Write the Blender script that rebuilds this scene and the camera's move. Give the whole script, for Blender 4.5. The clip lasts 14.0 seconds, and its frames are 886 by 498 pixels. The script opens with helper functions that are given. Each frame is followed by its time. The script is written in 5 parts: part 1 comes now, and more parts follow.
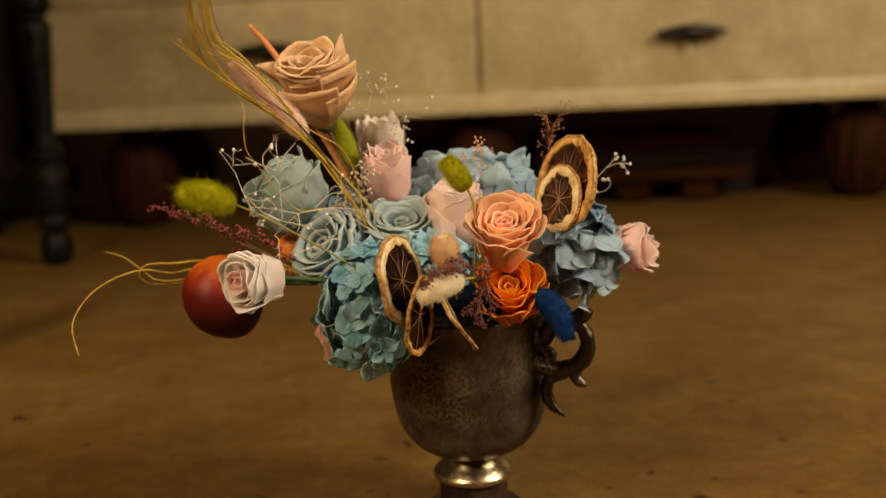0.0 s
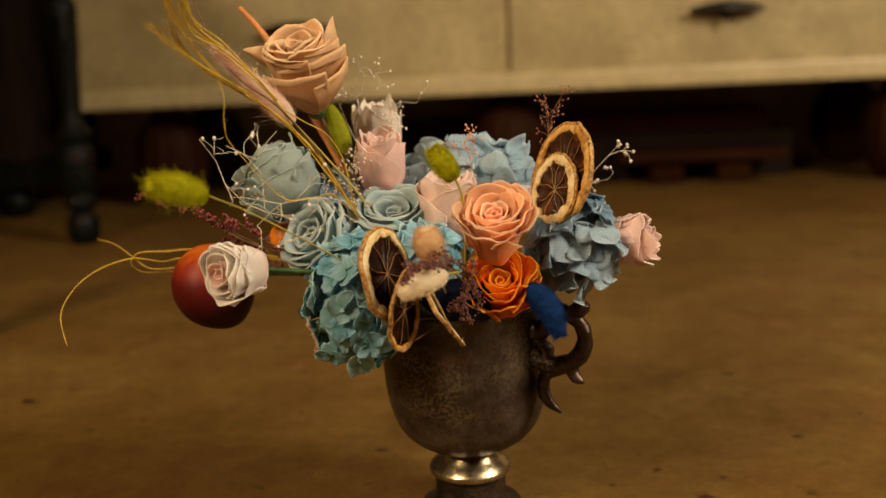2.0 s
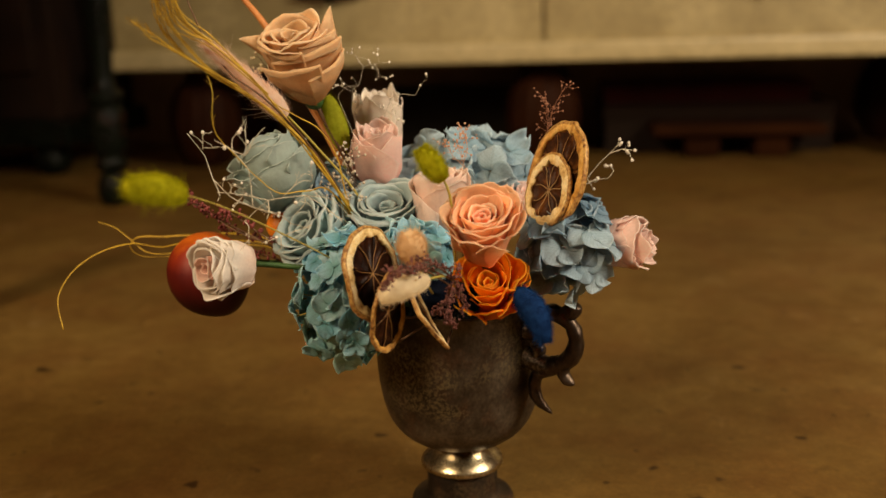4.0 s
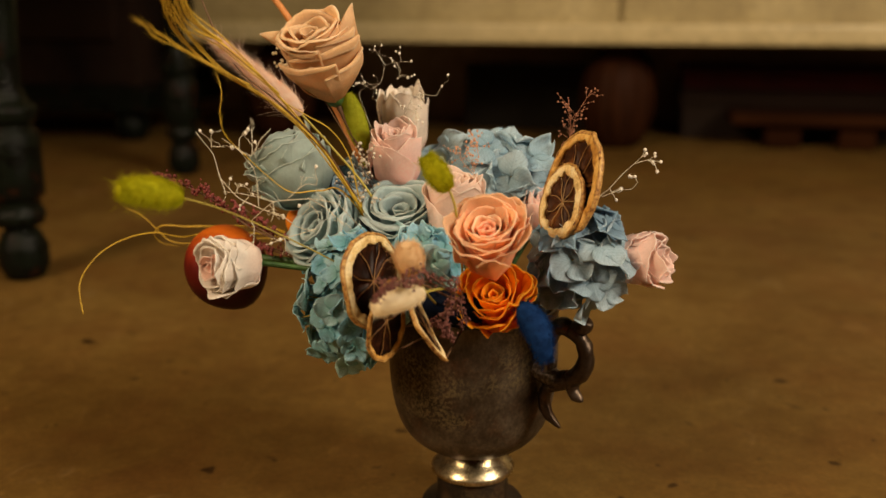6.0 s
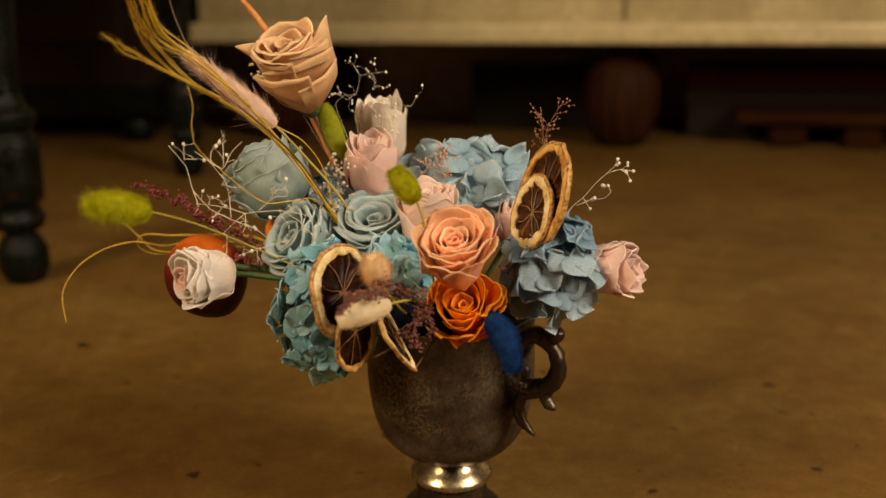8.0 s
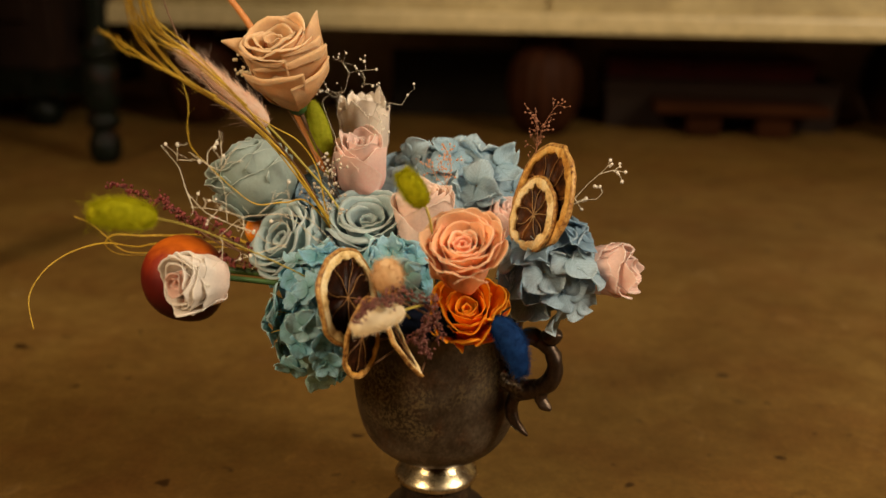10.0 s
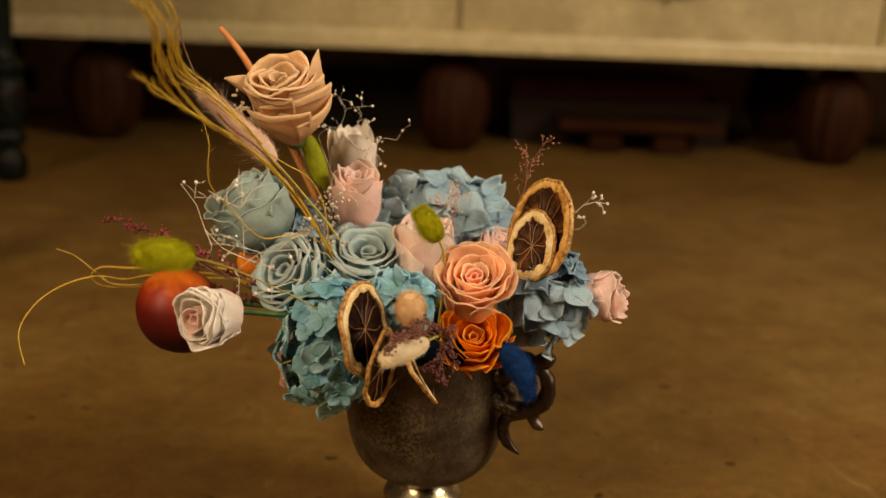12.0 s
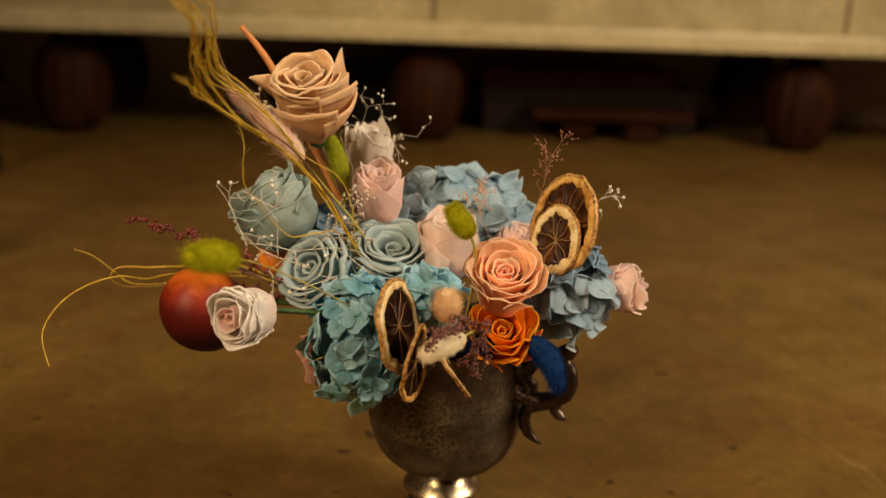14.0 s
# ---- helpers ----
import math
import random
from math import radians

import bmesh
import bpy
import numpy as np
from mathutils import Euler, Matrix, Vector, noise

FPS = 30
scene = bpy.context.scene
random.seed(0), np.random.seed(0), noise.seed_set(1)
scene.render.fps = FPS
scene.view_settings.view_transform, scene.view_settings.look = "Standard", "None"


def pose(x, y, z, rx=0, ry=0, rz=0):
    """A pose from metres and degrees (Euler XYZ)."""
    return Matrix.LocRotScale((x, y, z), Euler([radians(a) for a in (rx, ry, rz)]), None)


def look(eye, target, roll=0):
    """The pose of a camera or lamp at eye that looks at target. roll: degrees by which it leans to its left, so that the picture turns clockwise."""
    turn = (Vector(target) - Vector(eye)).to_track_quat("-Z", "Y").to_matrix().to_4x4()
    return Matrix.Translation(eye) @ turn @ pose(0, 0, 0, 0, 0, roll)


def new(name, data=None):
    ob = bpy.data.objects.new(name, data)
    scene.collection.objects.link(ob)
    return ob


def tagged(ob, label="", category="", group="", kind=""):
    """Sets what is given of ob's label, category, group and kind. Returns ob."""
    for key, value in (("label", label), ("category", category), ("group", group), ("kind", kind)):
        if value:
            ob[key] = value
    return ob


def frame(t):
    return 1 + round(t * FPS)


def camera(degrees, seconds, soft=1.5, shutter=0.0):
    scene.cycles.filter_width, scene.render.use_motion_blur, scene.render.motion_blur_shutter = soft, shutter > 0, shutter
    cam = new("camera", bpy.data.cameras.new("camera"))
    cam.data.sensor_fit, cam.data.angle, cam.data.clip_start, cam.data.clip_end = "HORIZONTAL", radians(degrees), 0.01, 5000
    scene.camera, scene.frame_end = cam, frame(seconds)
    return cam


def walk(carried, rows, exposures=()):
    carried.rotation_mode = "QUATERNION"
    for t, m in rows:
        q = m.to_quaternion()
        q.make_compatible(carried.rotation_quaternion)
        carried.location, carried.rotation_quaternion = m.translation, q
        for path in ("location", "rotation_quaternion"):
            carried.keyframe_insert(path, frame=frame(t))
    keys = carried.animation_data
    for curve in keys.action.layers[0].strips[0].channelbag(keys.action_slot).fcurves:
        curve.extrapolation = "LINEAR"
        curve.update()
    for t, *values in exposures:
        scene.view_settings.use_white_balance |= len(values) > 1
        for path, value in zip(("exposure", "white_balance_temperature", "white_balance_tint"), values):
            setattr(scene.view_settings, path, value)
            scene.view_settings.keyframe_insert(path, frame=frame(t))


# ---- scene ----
cam = camera(50.1, 14.0)
PATH = [
    (0, (0.009, -0.009, 0.339), (-0.032, 1.962, 0.003), -2.5),
    (0.5, (0.015, 0.002, 0.337), (-0.047, 1.971, -0.005), -2.5),
    (1, (0.028, 0.009, 0.334), (-0.072, 1.976, -0.014), -2.8),
    (1.5, (0.035, 0.013, 0.337), (-0.081, 1.977, -0.021), -2.8),
    (2, (0.043, 0.016, 0.343), (-0.086, 1.975, -0.036), -2.6),
    (2.5, (0.049, 0.02, 0.35), (-0.087, 1.974, -0.049), -2.4),
    (3, (0.054, 0.022, 0.356), (-0.099, 1.969, -0.073), -2.2),
    (5.5, (0.116, 0.052, 0.382), (-0.235, 1.957, -0.116), -0.4),
    (6, (0.123, 0.057, 0.387), (-0.266, 1.949, -0.133), -0.1),
    (6.5, (0.133, 0.059, 0.394), (-0.271, 1.945, -0.134), 0.3),
    (7, (0.143, 0.057, 0.398), (-0.285, 1.936, -0.138), -0.2),
    (7.5, (0.149, 0.057, 0.399), (-0.282, 1.936, -0.134), -0.6),
    (8, (0.152, 0.06, 0.397), (-0.269, 1.943, -0.13), -0.5),
    (10.5, (0.061, 0.06, 0.415), (-0.078, 1.974, -0.149), 1.5),
    (11, (0.04, 0.049, 0.424), (-0.032, 1.977, -0.104), 2.1),
    (11.5, (0.023, 0.039, 0.426), (0.015, 1.97, -0.097), 2.4),
    (12, (0.005, 0.032, 0.427), (0.044, 1.959, -0.109), 2.3),
    (12.5, (-0.01, 0.03, 0.425), (0.069, 1.951, -0.128), 2.3),
    (13, (-0.025, 0.031, 0.428), (0.085, 1.945, -0.14), 2.3),
    (13.5, (-0.037, 0.028, 0.432), (0.071, 1.946, -0.127), 2.2),
    (14, (-0.042, 0.026, 0.433), (0.085, 1.943, -0.124), 2.2),
]
walk(cam, [(t, look(eye, target, roll)) for t, eye, target, roll in PATH])

# a long lens opened wide: what lies behind the flowers is soft
cam.data.dof.use_dof = True
cam.data.dof.focus_distance = 0.635
cam.data.dof.aperture_fstop = 4.0

# ---- light: a dim shop lit by two added, unseen warm sources, behind and beside the camera ----
world = bpy.data.worlds.new("world")
scene.world = world
world.use_nodes = True
world.node_tree.nodes["Background"].inputs[0].default_value = (0.5, 0.42, 0.32, 1)
world.node_tree.nodes["Background"].inputs[1].default_value = 0.035
scene.view_settings.exposure = 0.0


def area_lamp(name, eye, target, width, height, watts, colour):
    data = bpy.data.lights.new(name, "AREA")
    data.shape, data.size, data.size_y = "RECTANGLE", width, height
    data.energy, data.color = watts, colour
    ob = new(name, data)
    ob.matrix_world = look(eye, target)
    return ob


# no fixtures: unseen sources guessed from the two highlights on the collar
area_lamp("left_front_light", (-1.15, -0.75, 1.60), (0.0, 0.7, 0.2), 0.6, 0.7, 46, (1.0, 0.73, 0.46))
area_lamp("right_side_light", (1.9, -0.05, 1.75), (0.0, 0.9, 0.2), 0.8, 1.0, 79, (1.0, 0.81, 0.60))


# ---- materials ----
def material(name):
    m = bpy.data.materials.new(name)
    m.use_nodes = True
    nodes, links = m.node_tree.nodes, m.node_tree.links
    return m, nodes, links, nodes["Principled BSDF"], nodes["Material Output"]


def ramp(nodes, links, fac, stops):
    r = nodes.new("ShaderNodeValToRGB")
    while len(r.color_ramp.elements) < len(stops):
        r.color_ramp.elements.new(0.5)
    for e, (p, c) in zip(r.color_ramp.elements, stops):
        e.position, e.color = p, (*c, 1)
    links.new(fac, r.inputs[0])
    return r.outputs[0]


def noise_node(nodes, links, coord, scale, detail=5, rough=0.6, stretch=(1, 1, 1)):
    mp = nodes.new("ShaderNodeMapping")
    mp.inputs["Scale"].default_value = stretch
    links.new(coord, mp.inputs[0])
    n = nodes.new("ShaderNodeTexNoise")
    n.inputs["Scale"].default_value, n.inputs["Detail"].default_value, n.inputs["Roughness"].default_value = scale, detail, rough
    links.new(mp.outputs[0], n.inputs["Vector"])
    return n.outputs["Fac"]


def mix(nodes, links, fac, a, b, how="MIX"):
    n = nodes.new("ShaderNodeMix")
    n.data_type, n.blend_type = "RGBA", how
    for socket, value in ((n.inputs[0], fac), (n.inputs[6], a), (n.inputs[7], b)):
        if isinstance(value, (int, float)):
            socket.default_value = value
        elif isinstance(value, tuple):
            socket.default_value = (*value, 1)
        else:
            links.new(value, socket)
    return n.outputs[2]


def bump(nodes, links, bsdf, height, strength, distance):
    b = nodes.new("ShaderNodeBump")
    b.inputs["Strength"].default_value, b.inputs["Distance"].default_value = strength, distance
    links.new(height, b.inputs["Height"])
    links.new(b.outputs[0], bsdf.inputs["Normal"])


def surface(name, stops, scale, rough=0.6, fine=0, relief=0.3, depth=0.002, metal=0.0, spec=0.5, stretch=(1, 1, 1), vary=0.0, rough_stops=None):
    """A mottled surface: stains at one scale, grain at another."""
    m, nodes, links, bsdf, out = material(name)
    tc = nodes.new("ShaderNodeTexCoord").outputs["Object"]
    n1 = noise_node(nodes, links, tc, scale, 6, 0.62, stretch)
    n2 = noise_node(nodes, links, tc, fine or scale * 9, 4, 0.6, stretch)
    col = ramp(nodes, links, n1, stops)
    grain = ramp(nodes, links, n2, [(0.3, (0.78, 0.78, 0.78)), (0.7, (1.15, 1.15, 1.15))])
    col = mix(nodes, links, 1.0, col, grain, "MULTIPLY")
    if vary:
        info = nodes.new("ShaderNodeObjectInfo")
        shade = ramp(nodes, links, info.outputs["Random"], [(0.0, (1 - vary,) * 3), (1.0, (1 + vary,) * 3)])
        col = mix(nodes, links, 1.0, col, shade, "MULTIPLY")
    links.new(col, bsdf.inputs["Base Color"])
    bsdf.inputs["Roughness"].default_value, bsdf.inputs["Metallic"].default_value = rough, metal
    bsdf.inputs["Specular IOR Level"].default_value = spec
    if rough_stops:
        links.new(ramp(nodes, links, n1, rough_stops), bsdf.inputs["Roughness"])
    bump(nodes, links, bsdf, mix(nodes, links, 0.5, n1, n2), relief, depth)
    return m


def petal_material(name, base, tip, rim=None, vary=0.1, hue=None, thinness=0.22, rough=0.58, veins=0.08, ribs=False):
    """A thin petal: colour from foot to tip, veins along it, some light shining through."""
    m, nodes, links, bsdf, out = material(name)
    tcn = nodes.new("ShaderNodeTexCoord")
    uv = tcn.outputs["UV"]
    sep = nodes.new("ShaderNodeSeparateXYZ")
    links.new(uv, sep.inputs[0])
    stops = [(0.0, base), (0.75, tip)] + ([(0.93, tip), (1.0, rim)] if rim else [])
    col = ramp(nodes, links, sep.outputs[1], stops)
    blot = noise_node(nodes, links, tcn.outputs["Object"], 55, 4, 0.55)
    col = mix(nodes, links, 1.0, col, ramp(nodes, links, blot, [(0.3, (0.90, 0.90, 0.90)), (0.7, (1.06, 1.06, 1.05))]), "MULTIPLY")
    vein = noise_node(nodes, links, uv, 5, 3, 0.6, (9, 0.9, 1))
    col = mix(nodes, links, veins, col, ramp(nodes, links, vein, [(0.35, (0.75, 0.75, 0.75)), (0.65, (1.12, 1.12, 1.12))]), "MULTIPLY")
    if ribs:
        # side veins that leave the midrib at a slant
        def sum_(op, a, b):
            n = nodes.new("ShaderNodeMath")
            n.operation = op
            for k, value in enumerate((a, b)):
                if isinstance(value, float):
                    n.inputs[k].default_value = value
                else:
                    links.new(value, n.inputs[k])
            return n.outputs[0]
        off = sum_("ABSOLUTE", sum_("SUBTRACT", sep.outputs[0], 0.5), 0.0)
        slant = sum_("SUBTRACT", sep.outputs[1], sum_("MULTIPLY", off, 0.9))
        slant = sum_("ADD", slant, sum_("MULTIPLY", blot, 0.25))
        line = sum_("SINE", sum_("MULTIPLY", slant, 44.0), 0.0)
        mid = ramp(nodes, links, off, [(0.0, (0.8, 0.8, 0.8)), (0.05, (1.0, 1.0, 1.0))])
        ribbed = ramp(nodes, links, sum_("ADD", sum_("MULTIPLY", line, 0.5), 0.5), [(0.0, (1.0, 1.0, 1.0)), (0.75, (1.0, 1.0, 1.0)), (1.0, (0.84, 0.84, 0.84))])
        ribbed = mix(nodes, links, 1.0, ribbed, mid, "MULTIPLY")
        col = mix(nodes, links, 0.75, col, ribbed, "MULTIPLY")
    fibre = noise_node(nodes, links, tcn.outputs["Object"], 520, 3, 0.6)
    col = mix(nodes, links, 1.0, col, ramp(nodes, links, fibre, [(0.32, (0.95, 0.95, 0.95)), (0.68, (1.05, 1.05, 1.05))]), "MULTIPLY")
    info = nodes.new("ShaderNodeObjectInfo")
    if hue:
        col = mix(nodes, links, 0.9, col, ramp(nodes, links, info.outputs["Random"], [(i / (len(hue) - 1), c) for i, c in enumerate(hue)]), "MULTIPLY")
    else:
        col = mix(nodes, links, 1.0, col, ramp(nodes, links, info.outputs["Random"], [(0, (1 - vary,) * 3), (1, (1 + vary * 0.6,) * 3)]), "MULTIPLY")
    links.new(col, bsdf.inputs["Base Color"])
    bsdf.inputs["Roughness"].default_value = rough
    bsdf.inputs["Specular IOR Level"].default_value = 0.32
    bsdf.inputs["Subsurface Weight"].default_value = 0.5
    bsdf.inputs["Subsurface Radius"].default_value = (0.8, 0.8, 0.8)
    bsdf.inputs["Subsurface Scale"].default_value = 0.002
    relief = mix(nodes, links, 0.8, vein, noise_node(nodes, links, tcn.outputs["Object"], 420, 4, 0.6))
    if ribs:
        relief = mix(nodes, links, 0.6, relief, ribbed)
    else:
        relief = mix(nodes, links, 0.6, relief, noise_node(nodes, links, uv, 2.2, 4, 0.55, (3.4, 1.0, 1)))
    bump(nodes, links, bsdf, relief, 0.45, 0.0009)
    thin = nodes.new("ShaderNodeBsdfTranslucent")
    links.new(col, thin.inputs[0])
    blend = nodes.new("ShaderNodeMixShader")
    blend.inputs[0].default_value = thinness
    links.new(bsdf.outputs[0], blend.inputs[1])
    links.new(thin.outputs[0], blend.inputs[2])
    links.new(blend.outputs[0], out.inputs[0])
    return m


def concrete_material():
    """Brown stained concrete: clouds, blotches, drag marks, specks and grain."""
    m, nodes, links, bsdf, out = material("stained_concrete")
    tc = nodes.new("ShaderNodeTexCoord").outputs["Object"]
    cloud = noise_node(nodes, links, tc, 2.3, 5, 0.55)
    blotch = noise_node(nodes, links, tc, 13.0, 6, 0.65)
    drag = noise_node(nodes, links, tc, 5.0, 6, 0.7, (0.9, 1.3, 1))
    mottle = noise_node(nodes, links, tc, 55.0, 5, 0.65)
    speck = noise_node(nodes, links, tc, 34.0, 2, 0.45)
    scuff = noise_node(nodes, links, tc, 17.0, 4, 0.6, (1.7, 1.0, 1))
    grain = noise_node(nodes, links, tc, 200.0, 4, 0.6)
    col = ramp(nodes, links, cloud, [(0.28, (0.0873, 0.0468, 0.0095)), (0.5, (0.1243, 0.0701, 0.0149)), (0.72, (0.1628, 0.0979, 0.0244))])
    col = mix(nodes, links, 1.0, col, ramp(nodes, links, blotch, [(0.3, (0.78, 0.72, 0.66)), (0.5, (1.0, 1.0, 1.0)), (0.72, (1.18, 1.22, 1.28))]), "MULTIPLY")
    col = mix(nodes, links, 0.3, col, ramp(nodes, links, drag, [(0.32, (0.78, 0.72, 0.66)), (0.55, (1.0, 1.0, 1.0)), (0.70, (1.22, 1.28, 1.36))]), "MULTIPLY")
    rust = noise_node(nodes, links, tc, 6.5, 5, 0.6, (1.0, 0.8, 1))
    col = mix(nodes, links, ramp(nodes, links, rust, [(0.46, (0, 0, 0)), (0.64, (0.45, 0.45, 0.45))]), col, (0.125, 0.057, 0.0130))
    line = noise_node(nodes, links, tc, 4.2, 3, 0.55, (1.0, 0.7, 1))
    worn = noise_node(nodes, links, tc, 9.0, 3, 0.5)
    scratch = ramp(nodes, links, line, [(0.488, (0, 0, 0)), (0.4945, (1, 1, 1)), (0.501, (0, 0, 0))])
    scratch = mix(nodes, links, 1.0, scratch, ramp(nodes, links, worn, [(0.52, (0, 0, 0)), (0.62, (0.4, 0.4, 0.4))]), "MULTIPLY")
    col = mix(nodes, links, scratch, col, (0.24, 0.16, 0.065))
    col = mix(nodes, links, 0.55, col, ramp(nodes, links, mottle, [(0.32, (0.74, 0.70, 0.66)), (0.5, (1.0, 1.0, 1.0)), (0.68, (1.25, 1.28, 1.35))]), "MULTIPLY")
    col = mix(nodes, links, 1.0, col, ramp(nodes, links, speck, [(0.265, (0.30, 0.27, 0.25)), (0.325, (1.0, 1.0, 1.0))]), "MULTIPLY")
    col = mix(nodes, links, 1.0, col, ramp(nodes, links, scuff, [(0.67, (1.0, 1.0, 1.0)), (0.75, (1.5, 1.6, 1.75))]), "MULTIPLY")
    col = mix(nodes, links, 0.8, col, ramp(nodes, links, grain, [(0.3, (0.8, 0.8, 0.8)), (0.7, (1.18, 1.18, 1.18))]), "MULTIPLY")
    links.new(col, bsdf.inputs["Base Color"])
    links.new(ramp(nodes, links, blotch, [(0.3, (0.62,) * 3), (0.7, (0.42,) * 3)]), bsdf.inputs["Roughness"])
    bsdf.inputs["Specular IOR Level"].default_value = 0.18
    bump(nodes, links, bsdf, mix(nodes, links, 0.6, blotch, grain), 0.25, 0.002)
    return m


CONCRETE = concrete_material()
WALL = surface("old_plaster", [(0.3, (0.291, 0.197, 0.116)), (0.7, (0.424, 0.302, 0.181))], 2.0, 0.8)
CREAM = surface("aged_cream_paint", [(0.25, (0.273, 0.210, 0.089)), (0.5, (0.375, 0.301, 0.136)), (0.75, (0.478, 0.392, 0.194))], 7.0, 0.5, 60, 0.2, 0.002)
CREAM_EDGE = surface("pale_cream_edge", [(0.2, (0.394, 0.319, 0.151)), (0.6, (0.540, 0.448, 0.232))], 9.0, 0.45, 70, 0.2, 0.002)
BLACK_IRON = surface("black_iron", [(0.3, (0.012, 0.010, 0.008)), (0.7, (0.03, 0.026, 0.02))], 30, 0.4, 0, 0.3, 0.001, 0.7)
# cabinet feet: shade from the overhang is mixed into this base colour
FOOT_WOOD = surface("shaded_red_brown_wood", [(0.3, (0.0135, 0.0044, 0.0014)), (0.7, (0.039, 0.0122, 0.004))], 14, 0.6, 0, 0.2, 0.001, spec=0.06, stretch=(3, 3, 0.5))
DARK_WOOD = surface("near_black_wood", [(0.3, (0.0070, 0.0046, 0.0035)), (0.7, (0.0255, 0.0128, 0.0070))], 9, 0.7, 0, 0.2, 0.002, spec=0.08, stretch=(1, 1, 0.3))
PATINA = surface("green_black_patina", [(0.36, (0.0021, 0.0021, 0.0014)), (0.50, (0.0045, 0.0068, 0.0040)), (0.58, (0.004, 0.004, 0.003)), (0.68, (0.030, 0.011, 0.004))], 24, 0.24, 0, 0.8, 0.004, 0.0, 0.10)
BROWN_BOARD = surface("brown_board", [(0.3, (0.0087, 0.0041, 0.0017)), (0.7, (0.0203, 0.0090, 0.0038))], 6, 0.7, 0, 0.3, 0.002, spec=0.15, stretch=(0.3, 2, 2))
# stand boards: colour lowered as well, for the shade under the cabinet
SHADED_BOARD = surface("shaded_board", [(0.3, (0.0124, 0.00372, 0.000946)), (0.7, (0.0325, 0.0105, 0.00284))], 9, 0.95, 0, 0.3, 0.002, spec=0.05, stretch=(0.3, 2, 2))
MAROON = surface("maroon_board", [(0.3, (0.045, 0.005, 0.006)), (0.7, (0.085, 0.011, 0.010))], 8, 0.7, spec=0.2)
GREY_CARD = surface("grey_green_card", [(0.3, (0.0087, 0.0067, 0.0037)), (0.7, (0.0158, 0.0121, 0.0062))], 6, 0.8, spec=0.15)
FOAM = surface("dark_foam", [(0.3, (0.00344, 0.0043, 0.00344)), (0.7, (0.012, 0.0112, 0.0103))], 120, 0.9, 0, 0.9, 0.003)



def tarnish_material(name, stops, crust, metal, rough, relief=0.55):
    """Silver gone dull: soft clouds, rust-brown patches, and a crust of fine olive specks."""
    m, nodes, links, bsdf, out = material(name)
    tc = nodes.new("ShaderNodeTexCoord").outputs["Object"]
    cloud = noise_node(nodes, links, tc, 26, 6, 0.62)
    rust = noise_node(nodes, links, tc, 38, 5, 0.7, (1, 1, 0.8))
    patch = noise_node(nodes, links, tc, 17, 3, 0.5)
    speck = noise_node(nodes, links, tc, 420, 5, 0.7)
    col = ramp(nodes, links, cloud, stops)
    col = mix(nodes, links, ramp(nodes, links, rust, [(0.52, (0, 0, 0)), (0.70, (0.40,) * 3)]), col, (0.15, 0.060, 0.018))
    col = mix(nodes, links, 1.0, col, ramp(nodes, links, speck, [(0.3, (0.62, 0.6, 0.55)), (0.55, (1.0, 1.0, 1.0)), (0.75, (1.45, 1.4, 1.2))]), "MULTIPLY")
    grit = mix(nodes, links, 1.0, ramp(nodes, links, patch, [(0.48, (0, 0, 0)), (0.56, (1, 1, 1))]), ramp(nodes, links, speck, [(0.47, (0, 0, 0)), (0.58, (0.7, 0.7, 0.7))]), "MULTIPLY")
    col = mix(nodes, links, grit, col, crust)
    links.new(col, bsdf.inputs["Base Color"])
    bsdf.inputs["Metallic"].default_value = metal
    links.new(ramp(nodes, links, rust, [(0.3, (rough,) * 3), (0.7, (rough + 0.25,) * 3)]), bsdf.inputs["Roughness"])
    bump(nodes, links, bsdf, mix(nodes, links, 0.6, cloud, speck), relief, 0.0008)
    return m


TARNISH = tarnish_material("tarnished_silver", [(0.36, (0.027, 0.018, 0.010)), (0.45, (0.060, 0.043, 0.026)), (0.55, (0.098, 0.077, 0.053)), (0.66, (0.150, 0.122, 0.087))], (0.20, 0.16, 0.078), 0.6, 0.36)
DARK_TARNISH = tarnish_material("dark_tarnish", [(0.34, (0.012, 0.00774, 0.0043)), (0.7, (0.0516, 0.0344, 0.0189))], (0.086, 0.0602, 0.0258), 0.6, 0.45)
POLISHED = tarnish_material("rubbed_silver", [(0.30, (0.26, 0.20, 0.10)), (0.5, (0.54, 0.46, 0.29)), (0.7, (0.72, 0.64, 0.47))], (0.78, 0.72, 0.56), 1.0, 0.16, 0.22)
PEWTER = tarnish_material("dark_pewter", [(0.3, (0.0301, 0.0189, 0.012)), (0.55, (0.0731, 0.0516, 0.0361)), (0.7, (0.129, 0.0989, 0.0731))], (0.258, 0.224, 0.172), 0.8, 0.26)

# TAN, PEACH: real tone, with hollow shade and rim highlights painted from foot to rim
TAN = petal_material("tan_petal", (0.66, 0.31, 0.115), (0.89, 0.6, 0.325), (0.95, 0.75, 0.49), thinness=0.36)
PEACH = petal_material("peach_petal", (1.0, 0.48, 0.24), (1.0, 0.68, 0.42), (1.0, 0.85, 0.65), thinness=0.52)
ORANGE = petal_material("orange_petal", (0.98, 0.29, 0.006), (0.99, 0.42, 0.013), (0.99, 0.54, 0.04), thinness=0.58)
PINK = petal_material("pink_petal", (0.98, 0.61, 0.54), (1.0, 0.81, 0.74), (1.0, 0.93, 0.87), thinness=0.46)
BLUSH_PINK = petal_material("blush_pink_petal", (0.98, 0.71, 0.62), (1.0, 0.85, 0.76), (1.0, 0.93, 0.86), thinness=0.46)
